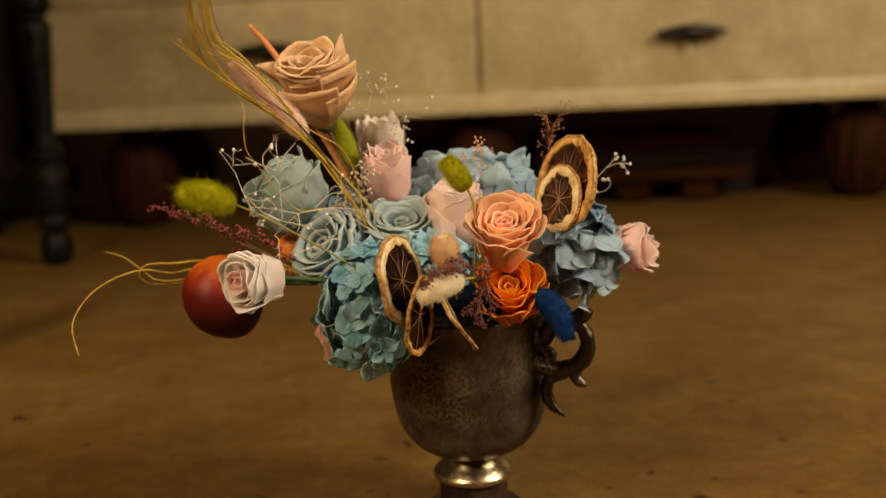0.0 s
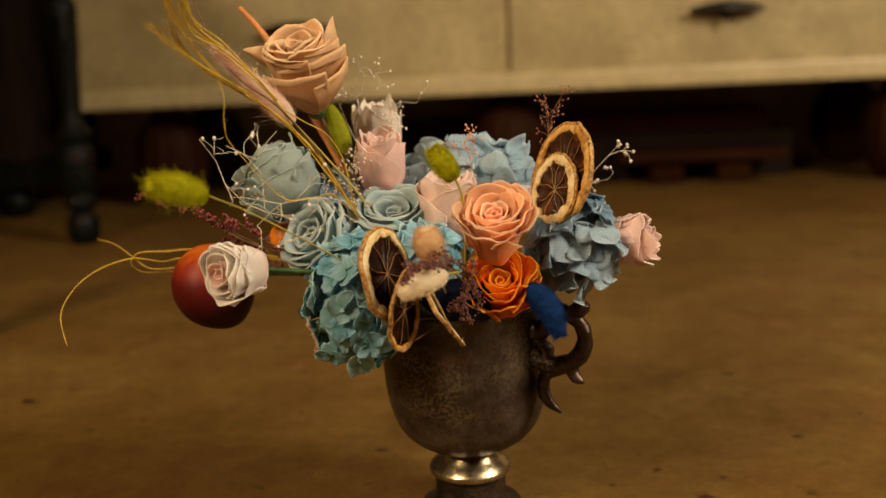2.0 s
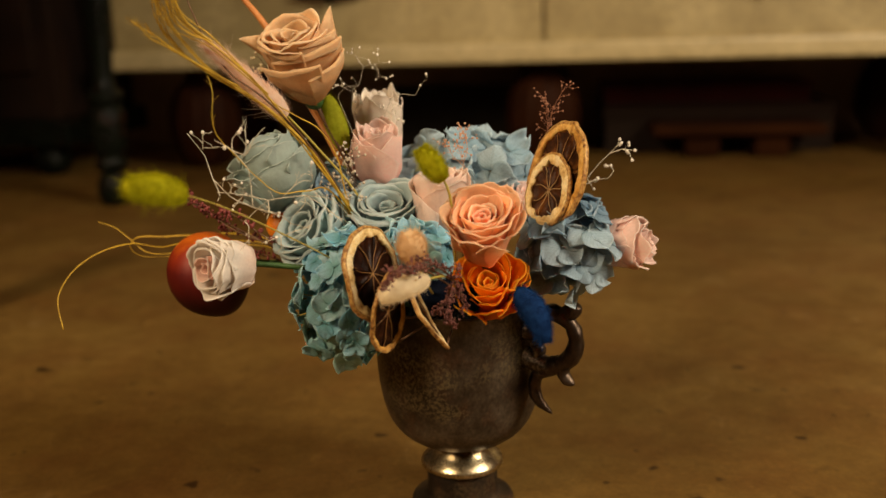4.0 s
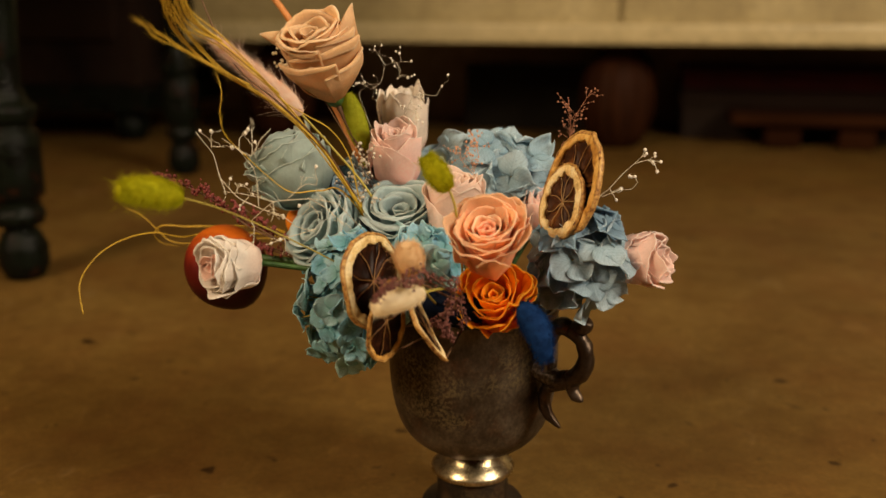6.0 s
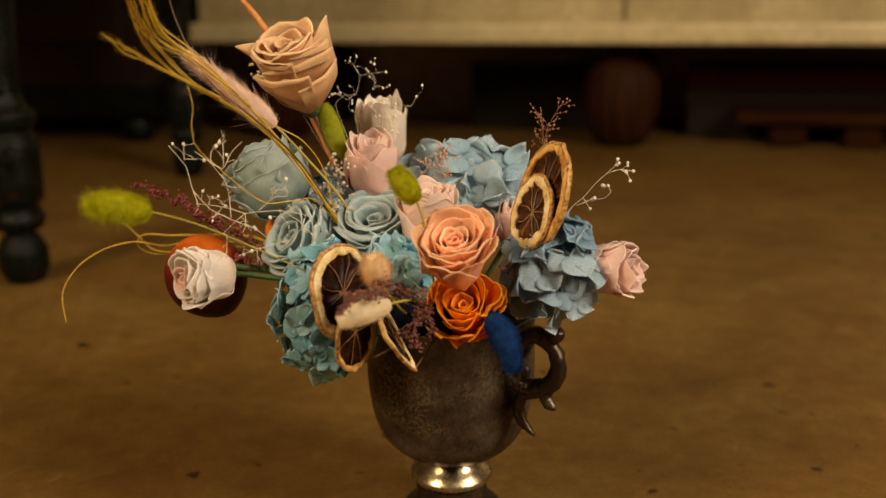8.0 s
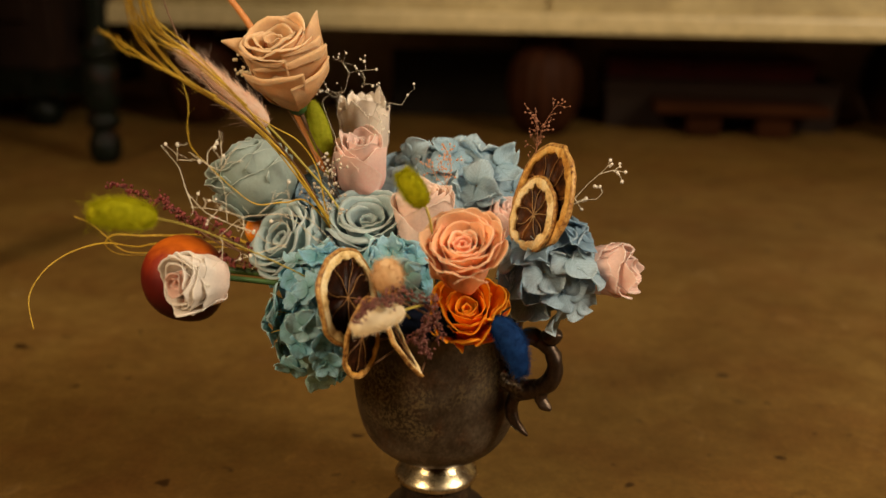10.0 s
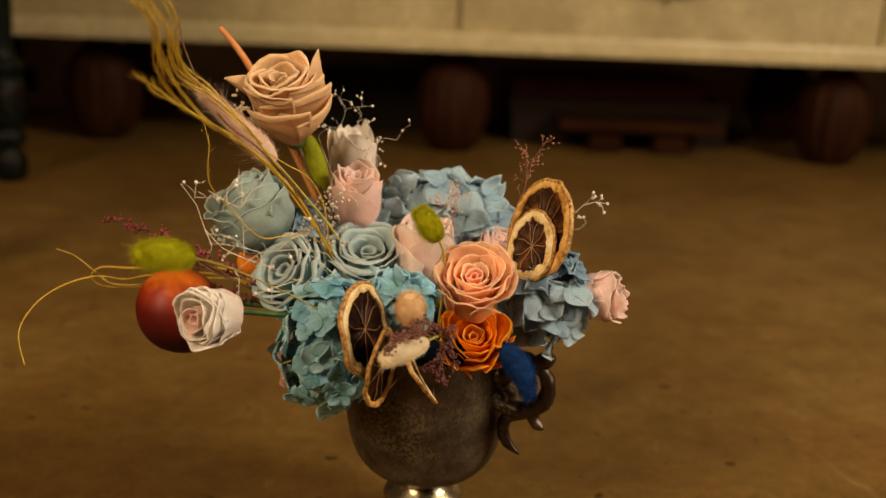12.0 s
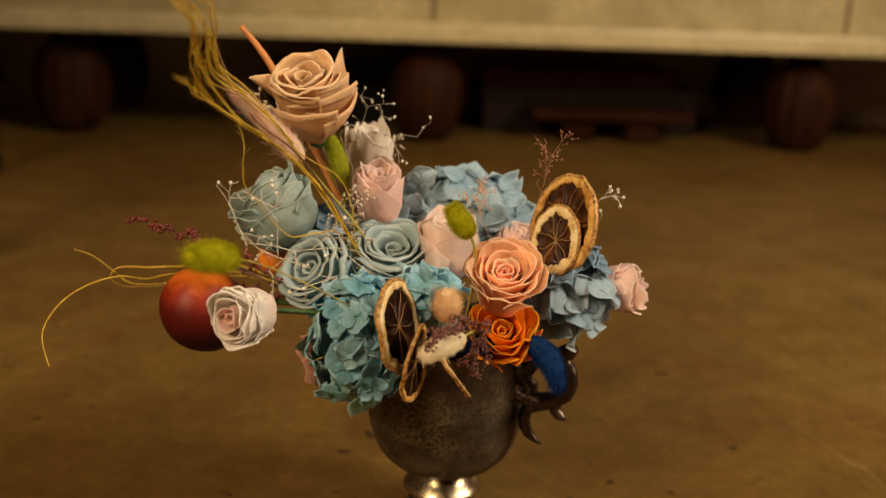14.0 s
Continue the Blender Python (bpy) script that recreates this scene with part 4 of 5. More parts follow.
# ---- dried citrus slices ----
def citrus_slice(label, centre, normal, upward, half_w, half_h, seed, wedges=9, rind=0.16, thick=0.0045, bend=0.1, end=None, pith=None, veil=None, flesh=None, off=0.0):
    rng = random.Random(seed)
    n = Vector(normal).normalized()
    y = (Vector(upward) - n * Vector(upward).dot(n)).normalized()
    x = y.cross(n)
    t = thing("dried_citrus_slice", label, "dried fruit", "dried citrus slices", at=centre)
    ph = rng.uniform(0, 6)

    def at(r, a, h):
        wob = 1 + 0.025 * math.sin(2 * a + ph) + 0.018 * math.sin(3 * a + 2 * ph) + 0.04 * noise.noise(Vector((math.cos(a) * 3, math.sin(a) * 3, seed)))
        px, py = half_w * r * wob * math.cos(a), half_h * r * wob * math.sin(a)
        bow = bend * half_w * r * r * math.sin(2 * a + ph) + 0.10 * half_w * r * r * noise.noise(Vector((math.cos(a) * 2, math.sin(a) * 2, seed + 5)))
        return x * px + y * py + n * (h * thick + bow)

    def ring(profile, seg, mat_, name, lab=""):
        verts, faces = [], []
        m = len(profile)
        for k in range(seg):
            a = 2 * math.pi * k / seg
            for r, h in profile:
                jig = 0.011 * noise.noise(Vector((math.cos(a) * 7, math.sin(a) * 7, r * 30 + seed))) + 0.008 * noise.noise(Vector((math.cos(a) * 21, math.sin(a) * 21, r * 60 + seed)))
                if r < 0.93:
                    jig += off * math.cos(a) + (1 - r) * 0.45 * noise.noise(Vector((math.cos(a) * 4, math.sin(a) * 4, seed + 2))) + 0.02 * noise.noise(Vector((math.cos(a) * 11, math.sin(a) * 11, seed + 4)))
                verts.append(at(r + jig, a, h + 1.2 * jig))
        for k in range(seg):
            for i in range(m):
                a, b = k * m + i, k * m + (i + 1) % m
                c = (k + 1) % seg * m
                faces.append((a, b, c + (i + 1) % m, c + i))
        put(name, shape(verts, faces, mat_), t, lab)

    inner = 1 - rind
    ring([(1.0, -0.5), (1.03, -0.25), (1.035, 0.1), (1.03, 0.36), (1.015, 0.50), (0.965, 0.53), (0.95, 0.3), (0.95, -0.5)], 96, RIND, "rind", "browned dry rind")
    ring([(0.97, -0.45), (0.97, 0.50), (0.95, 0.54), (inner + 0.03, 0.50), (inner, 0.34), (inner - 0.01, -0.4)], 96, pith or PITH, "pith", "pale dry pith")
    cuts = [2 * math.pi * (k + rng.uniform(-0.16, 0.16)) / wedges for k in range(wedges)]
    for k in range(wedges):
        a0, a1 = cuts[k], cuts[(k + 1) % wedges] + (2 * math.pi if k == wedges - 1 else 0)
        gap = 0.016

        def fn(u, v, a0=a0, a1=a1):
            r = 0.07 + (inner + 0.09 - 0.07) * v
            g = gap / max(r, 0.15)
            a = (a0 + a1) / 2 + u * max((a1 - a0) / 2 - g * 0.5, 0.02)
            dent = -0.22 - 0.55 * math.sin(math.pi * min(v * 1.05, 1)) * (1 - u * u) + 0.14 * noise.noise(Vector((r * 9, a * 4, seed)))
            return at(r, a, dent * 0.9)

        v, f, uu = sheet(fn, 7, 8, 0.0008)
        put("segment", shape(v, f, flesh or FLESH, True, uu), t)
    v, f, uu = sheet(lambda u, w: at(0.01 + min(inner + 0.09, 0.95) * w, math.pi * (u + 1), -0.62), 36, 5, 0.0004)
    put("skin", shape(v, f, flesh or FLESH, True, uu), t)
    for a in cuts:
        pts = [at(0.03 + (inner - 0.02) * s, a + 0.16 * math.sin(5 * s + ph + 3 * a) * s, 0.12) for s in (0, 0.25, 0.5, 0.75, 1.0)]
        v, f = tube(spline(pts, 3), (0.00036, 0.00022), 5)
        put("membrane", shape(v, f, veil or MEMBRANE), t)
    v, f = bead(at(0, 0, 0.05), 0.0011, 4, 8)
    put("core", shape(v, f, MEMBRANE), t)
    # wire pick that holds the slice in the foam
    low = at(0.97, -math.pi / 2, -0.3) + Vector(centre)
    stem(t, low, BROWN_STALK, 0.0008, end)


citrus_slice("large upright dried orange slice, brown flesh, thick pale rind", (0.0845, 0.662, 0.268), (-0.76, -0.55, 0.33), (0.15, 0.40, 0.9), 0.0282, 0.0358, 3, 10, 0.18, 0.0036, 0.04, pith=BROWN_PITH, flesh=AMBER_FLESH, off=-0.06)
citrus_slice("smaller dried lemon slice leaning on a larger orange slice", (0.0785, 0.6565, 0.2575), (-0.72, -0.62, 0.30), (0.15, 0.40, 0.9), 0.0200, 0.0256, 8, 9, 0.28, 0.0034, 0.05, veil=PALE_MEMBRANE, flesh=AMBER_FLESH, off=-0.06)
citrus_slice("dried orange slice with dark flesh, leaning on turquoise hydrangea", (-0.0310, 0.594, 0.2165), (0.86, -0.44, 0.25), (0.05, 0.35, 0.93), 0.0262, 0.0302, 12, 8, 0.20, 0.0036, 0.04, off=0.07)
citrus_slice("small curled dried orange slice hanging over the goblet rim", (-0.020, 0.582, 0.196), (0.90, -0.42, -0.1), (0.16, 0.0, 0.98), 0.0165, 0.0260, 17, 7, 0.12, 0.0026, 0.10, pith=BROWN_PITH)
citrus_slice("narrow dried orange slice edge-on against the goblet", (0.003, 0.590, 0.190), (0.86, 0.08, 0.48), (-0.5, 0.0, 0.86), 0.0120, 0.0235, 23, 7, 0.20, 0.0024, 0.10)


# ---- bunny tail grasses ----
def bunny_tail(name, label, line, radius, mat_, seed, hairs=900, hair=0.006, stalk=None, stalk_mat=STALK, stalk_r=0.0008, lean=0.55, peak=1.0):
    rng = random.Random(seed)
    pts = spline(line, 8)
    o = pts[0].copy()
    t = thing(name, label, "dried grass", "bunny tail grasses", at=o)
    pts = [p - o for p in pts]

    def swell(s):
        return radius * (0.25 + 0.75 * math.sin(math.pi * min(max(0.04 + 0.94 * s ** peak, 0), 1)) ** 0.8)

    if peak < 1:
        def swell(s):
            return radius * (0.12 + min(1.0, s / 0.16) ** 0.6 * max(0.0, 1 - s) ** 0.75 * 0.95)

    v, f = tube(pts, radius, 16, 1.0, lambda s: (0.72 if peak < 1 else 0.90) * swell(s))
    v = [p + Vector((noise.noise(p * 700), noise.noise(p * 700 + Vector((9, 0, 0))), noise.noise(p * 700 + Vector((0, 9, 0))))) * 0.00035 for p in v]
    put("seed_head", shape(v, f, mat_), t)
    verts, faces = [], []
    for i in range(int(hairs * 1.8)):
        s = rng.random()
        k = min(int(s * (len(pts) - 1)), len(pts) - 2)
        p = pts[k].lerp(pts[k + 1], s * (len(pts) - 1) - k)
        way = (pts[k + 1] - pts[k]).normalized()
        side = way.orthogonal().normalized()
        side = Matrix.Rotation(rng.uniform(0, 6.2832), 3, way) @ side
        root = p + side * swell(s) * (0.66 if peak < 1 else 0.88)
        d = (side + way * rng.uniform(0.2, 1.5) * lean * 1.5 + Vector((rng.uniform(-0.3, 0.3), rng.uniform(-0.3, 0.3), rng.uniform(-0.3, 0.3)))).normalized()
        ln = hair * rng.uniform(0.35, 1.0) * (2.4 if rng.random() < 0.05 else 1.0)
        wide = d.cross(way).normalized() * 0.00008 if d.cross(way).length > 0.01 else side * 0.00008
        tip = root + d * ln + Vector((0, 0, -0.08 * ln))
        b = len(verts)
        nrm = d.cross(wide).normalized() * 0.00010
        verts += [root + wide, root - wide * 0.6 + nrm, root - wide * 0.6 - nrm, tip]
        faces += [(b, b + 1, b + 3), (b + 1, b + 2, b + 3), (b + 2, b, b + 3)]
    put("hairs", shape(verts, faces, mat_, False), t, kind="stuff")
    if stalk:
        v, f = tube(spline([Vector(p) - o for p in stalk], 8), stalk_r, 6)
        put("stalk", shape(v, f, stalk_mat), t)
    return t


bunny_tail("bunny_tail", "lime green fluffy bunny tail reaching out past the ivory rose", [(-0.1220, 0.531, 0.2785), (-0.132, 0.515, 0.2845), (-0.1415, 0.5005, 0.2880)], 0.0082, GREEN_TAIL, 1, 2400, 0.0048,
           [(-0.1220, 0.531, 0.2785), (-0.106, 0.562, 0.263), (-0.071, 0.605, 0.230), (-0.03, 0.65, 0.19)], STALK, 0.00055)
bunny_tail("bunny_tail", "lime green bunny tail standing before a pale pink rose", [(0.014, 0.606, 0.273), (0.007, 0.605, 0.283), (0.0, 0.604, 0.2935)], 0.0074, GREEN_TAIL, 2, 1700, 0.0042,
           [(0.014, 0.606, 0.273), (0.0175, 0.607, 0.262), (0.018, 0.62, 0.235), (0.015, 0.66, 0.18)], STALK, 0.0009)
bunny_tail("bunny_tail", "tall olive green bunny tail beside the tan rose", [(-0.071, 0.716, 0.278), (-0.077, 0.717, 0.298), (-0.083, 0.717, 0.318)], 0.0090, OLIVE_TAIL, 3, 700, 0.0022,
           [(-0.071, 0.716, 0.278), (-0.066, 0.712, 0.25), (-0.03, 0.70, 0.18)], OLIVE_TAIL, 0.0016, 1.2)
bunny_tail("bunny_tail", "royal blue bunny tail drooping over the goblet rim", [(0.057, 0.616, 0.199), (0.064, 0.606, 0.196), (0.0715, 0.599, 0.187), (0.0760, 0.595, 0.172)], 0.0088, BLUE_TAIL, 4, 1700, 0.0040,
           [(0.057, 0.616, 0.199), (0.04, 0.65, 0.185), (0.03, 0.68, 0.165)], BROWN_STALK)
# added dark filler: keeps the gap near-black and hides the lit goblet behind
bunny_tail("bunny_tail", "dark navy fluff added in the gap deep under the mauve sprigs", [(-0.012, 0.628, 0.190), (0.004, 0.622, 0.194), (0.020, 0.618, 0.195), (0.034, 0.617, 0.190)], 0.0120, NAVY_FILL, 9, 1100, 0.0040,
           [(-0.012, 0.628, 0.190), (-0.015, 0.65, 0.18), (-0.01, 0.68, 0.165)], BROWN_STALK)
bunny_tail("bunny_tail", "cream white bunny tail at the front under mauve sprigs", [(0.008, 0.562, 0.222), (-0.005, 0.553, 0.2195), (-0.0185, 0.546, 0.2145)], 0.0078, CREAM_TAIL, 5, 1100, 0.0022,
           [(0.008, 0.562, 0.222), (0.018, 0.59, 0.215), (0.02, 0.65, 0.18)], STALK)
bunny_tail("bunny_tail", "round tan bunny tail behind mauve sprigs", [(-0.001, 0.574, 0.230), (-0.002, 0.568, 0.240), (-0.003, 0.565, 0.249)], 0.0094, TAN_TAIL, 6, 1300, 0.0040,
           [(-0.001, 0.574, 0.230), (0.004, 0.61, 0.20), (0.01, 0.66, 0.175)], STALK)
bunny_tail("bunny_tail", "long mauve-pink plume of fluffy grass crossing yellow strands", [(-0.0975, 0.660, 0.3095), (-0.107, 0.646, 0.324), (-0.117, 0.632, 0.338), (-0.126, 0.621, 0.350), (-0.132, 0.612, 0.3585)], 0.0100, MAUVE_TAIL, 7, 3200, 0.0085,
           [(-0.0975, 0.660, 0.3095), (-0.080, 0.672, 0.285), (-0.055, 0.68, 0.25), (-0.02, 0.69, 0.18)], STALK, 0.0009, 2.2, peak=0.62)


# ---- yellow dyed grass ----
def grass_spray(label, lines, r, mat_, seed, spread, copies, fuzz=0):
    rng = random.Random(seed)
    o = Vector(lines[0][0])
    t = thing("dyed_grass", label, "dried grass", at=o)
    hv, hf = [], []
    for line in lines:
        for c in range(copies):
            off = Vector((rng.gauss(0, 1), rng.gauss(0, 1) * 0.6, rng.gauss(0, 1))) * spread
            own = line[4:] if c >= 1 else line
            n = len(own) - 1
            wav = rng.uniform(0, 6)
            pts = [Vector(p) - o + off * (i / n) ** 1.4 + Vector((math.sin(wav + i * 1.3), math.cos(wav * 2 + i), math.cos(wav + i * 1.7))) * spread * 0.45 * (i / n) for i, p in enumerate(own)]
            v, f = tube(spline(pts, 7), (r * rng.uniform(0.8, 1.15), r * 0.35), 6, 0.55)
            put("strand", shape(v, f, mat_), t)
            line_ = spline(pts, 7)
            for k in range(fuzz):
                i = rng.randint(len(line_) // 4, len(line_) - 2)
                way = (line_[i + 1] - line_[i]).normalized()
                p = line_[i].lerp(line_[i + 1], rng.random())
                d = (way * 2.2 + Vector((rng.uniform(-1, 1), rng.uniform(-1, 1), rng.uniform(-1, 1)))).normalized()
                side = d.cross(Vector((0.3, 1, 0.2))).normalized() * 0.00011
                q = p + d * rng.uniform(0.003, 0.009)
                n0 = len(hv)
                hv += [p + side, p - side, p + d.cross(side), q]
                hf += [(n0, n0 + 1, n0 + 3), (n0 + 1, n0 + 2, n0 + 3), (n0 + 2, n0, n0 + 3)]
    if hv:
        put("awns", shape(hv, hf, mat_, False), t, kind="stuff")
    return t


ROOT = (-0.03, 0.70, 0.175)
SA = [ROOT, (-0.058, 0.672, 0.240), (-0.071, 0.664, 0.265), (-0.080, 0.655, 0.285), (-0.092, 0.647, 0.302), (-0.104, 0.636, 0.317), (-0.120, 0.623, 0.331), (-0.131, 0.613, 0.341), (-0.143, 0.605, 0.353), (-0.151, 0.597, 0.367), (-0.153, 0.591, 0.377), (-0.151, 0.582, 0.391), (-0.149, 0.570, 0.405), (-0.154, 0.560, 0.418), (-0.160, 0.550, 0.434)]
SB = [ROOT, (-0.0585, 0.672, 0.240), (-0.0715, 0.663, 0.2655), (-0.0915, 0.646, 0.303), (-0.100, 0.628, 0.326), (-0.115, 0.608, 0.348), (-0.127, 0.601, 0.360), (-0.136, 0.598, 0.365), (-0.143, 0.594, 0.372), (-0.144, 0.588, 0.382), (-0.141, 0.578, 0.396), (-0.143, 0.568, 0.407), (-0.152, 0.556, 0.420)]
SC = [ROOT, (-0.0575, 0.672, 0.240), (-0.0708, 0.663, 0.2650), (-0.0930, 0.645, 0.303), (-0.117, 0.623, 0.332), (-0.129, 0.613, 0.341), (-0.139, 0.604, 0.355), (-0.145, 0.597, 0.367), (-0.147, 0.591, 0.377), (-0.149, 0.584, 0.387), (-0.147, 0.572, 0.402), (-0.153, 0.560, 0.417)]
SD = [ROOT, (-0.0590, 0.671, 0.241), (-0.0800, 0.654, 0.2850), (-0.1020, 0.628, 0.325), (-0.124, 0.601, 0.360), (-0.133, 0.597, 0.367), (-0.140, 0.592, 0.376), (-0.141, 0.583, 0.389), (-0.140, 0.572, 0.402), (-0.149, 0.556, 0.424)]
SE = [ROOT, (-0.0580, 0.671, 0.240), (-0.0795, 0.655, 0.2840), (-0.1040, 0.635, 0.317), (-0.124, 0.614, 0.337), (-0.133, 0.602, 0.345), (-0.143, 0.586, 0.355), (-0.148, 0.572, 0.362), (-0.151, 0.565, 0.366), (-0.153, 0.559, 0.3715)]
SH = [ROOT, (-0.068, 0.668, 0.252), (-0.088, 0.664, 0.257), (-0.104, 0.652, 0.258), (-0.114, 0.636, 0.272), (-0.121, 0.616, 0.290), (-0.127, 0.604, 0.304), (-0.1275, 0.600, 0.317), (-0.1265, 0.602, 0.330), (-0.130, 0.604, 0.344)]
SF = [ROOT, (-0.058, 0.672, 0.240), (-0.064, 0.660, 0.280), (-0.072, 0.647, 0.301), (-0.086, 0.641, 0.311), (-0.100, 0.631, 0.323), (-0.106, 0.617, 0.338), (-0.118, 0.606, 0.352), (-0.133, 0.598, 0.366)]
grass_spray("tall yellow dyed curly grass strands fanning up from the bouquet", [SA, SB, SC, SD], 0.00058, YELLOW_GRASS, 4, 0.0042, 4, fuzz=110)
grass_spray("yellow dyed grass strands bending outward", [SE], 0.00058, YELLOW_GRASS, 9, 0.0030, 3, fuzz=110)
grass_spray("thin yellow grass strand drooping over the teal rose", [SH], 0.0006, YELLOW_GRASS, 10, 0.0010, 1, fuzz=40)
SG = SA[:8]
grass_spray("thick ochre stalk at the foot of the yellow grass", [SG], 0.0017, YELLOW_GRASS, 11, 0.0003, 1)
grass_spray("thin yellow grass strand lying along the mauve plume", [SF], 0.0006, YELLOW_GRASS, 12, 0.0010, 1)
LA = [(-0.10, 0.70, 0.20), (-0.15, 0.735, 0.205), (-0.200, 0.722, 0.207), (-0.218, 0.712, 0.206), (-0.236, 0.70, 0.212), (-0.257, 0.69, 0.208), (-0.274, 0.68, 0.196), (-0.283, 0.67, 0.178), (-0.277, 0.66, 0.158)]
LB = [(-0.10, 0.70, 0.20), (-0.15, 0.735, 0.202), (-0.200, 0.722, 0.200), (-0.231, 0.724, 0.198), (-0.247, 0.728, 0.207), (-0.262, 0.732, 0.217), (-0.278, 0.736, 0.221)]
LC = [(-0.10, 0.70, 0.20), (-0.15, 0.735, 0.21), (-0.198, 0.722, 0.213), (-0.217, 0.722, 0.212), (-0.239, 0.723, 0.212), (-0.247, 0.725, 0.204), (-0.238, 0.727, 0.196), (-0.215, 0.728, 0.196), (-0.190, 0.731, 0.199)]
grass_spray("yellow dyed grass looping out behind the red fruit", [LA, LC], 0.0012, YELLOW_GRASS, 14, 0.0012, 1)
grass_spray("thin curved yellow grass strand behind the red fruit", [LB], 0.0010, YELLOW_GRASS, 15, 0.0008, 1)
BR = [ROOT, (-0.058, 0.673, 0.240), (-0.0795, 0.654, 0.287), (-0.098, 0.62, 0.322), (-0.120, 0.62, 0.339), (-0.134, 0.62, 0.358), (-0.141, 0.62, 0.374), (-0.146, 0.62, 0.389), (-0.149, 0.62, 0.41)]
grass_spray("thin brown grass stalk rising past the mauve plume", [BR], 0.0009, BROWN_STALK, 18, 0.0002, 1)


def coral_stick():
    o = Vector((-0.062, 0.72, 0.24))
    t = thing("coral_stick", "coral orange dyed dry stick behind the tan rose", "dried stem", at=o)
    v, f = tube(spline([Vector(p) - o for p in ((-0.04, 0.71, 0.19), (-0.075, 0.722, 0.268), (-0.098, 0.727, 0.313), (-0.126, 0.727, 0.366), (-0.146, 0.727, 0.392))], 6), 0.003, 8, 0.8, lambda s: 0.0034 - 0.0015 * s ** 3)
    put("stick", shape(v, f, CORAL_STICK), t)


coral_stick()


# ---- baby's breath and sprigs ----
def breath(label, lines, r, bud_r, seed, buds, mat_=PALE_WIRE, bud_mat=WHITE_BUD, twigs=3, twig=0.010, name="babys_breath"):
    """Thin branching stalks with a small bud at each end."""
    rng = random.Random(seed)
    o = Vector(lines[0][0])
    t = thing(name, label, "dried flower", at=o)
    heads = []
    for n, line in enumerate(lines):
        own = [Vector(p) - o for p in line]
        bent = spline(own, 6)
        straight = [own[min(i // 6, len(own) - 2)].lerp(own[min(i // 6, len(own) - 2) + 1], (i - 6 * min(i // 6, len(own) - 2)) / 6) for i in range(len(bent))]
        pts = [a.lerp(b, 0.3) for a, b in zip(straight, bent)]
        v, f = tube(pts, (r, r * 0.6), 5)
        put("branch", shape(v, f, mat_), t)
        first = len(pts) // 3 if n == 0 else 2
        for k in range(twigs):
            i = rng.randint(first, len(pts) - 2)
            way = (pts[i + 1] - pts[i]).normalized()
            d = (way * rng.uniform(0.3, 1.0) + Vector((rng.uniform(-1, 1), rng.uniform(-0.6, 0.6), rng.uniform(-0.6, 1)))).normalized()
            a, b = pts[i], pts[i] + d * twig * rng.uniform(0.5, 1.0)
            bits = [tube(spline([a, a.lerp(b, 0.5) + Vector((0, 0, 0.0008)), b], 3), (r * 0.7, r * 0.4), 4)]
            for s in (-1, 1):
                if rng.random() < 0.6:
                    c = b + (d + Vector((rng.uniform(-1, 1), rng.uniform(-0.5, 0.5), rng.uniform(-0.8, 0.8)))).normalized() * twig * rng.uniform(0.25, 0.5)
                    bits.append(tube([b, b.lerp(c, 0.5), c], (r * 0.55, r * 0.35), 4))
                    if rng.random() < buds:
                        heads.append((c, bud_r * rng.uniform(0.6, 1.1)))
            if rng.random() < buds:
                heads.append((b, bud_r * rng.uniform(0.7, 1.15)))
            v, f = joined(bits)
            put("twig", shape(v, f, mat_), t)
        if rng.random() < buds:
            heads.append((pts[-1], bud_r))
    for p, rr in heads:
        v, f = bead(p, rr, 5, 8, 1.15)
        put("bud", shape(v, f, bud_mat), t)
    return t


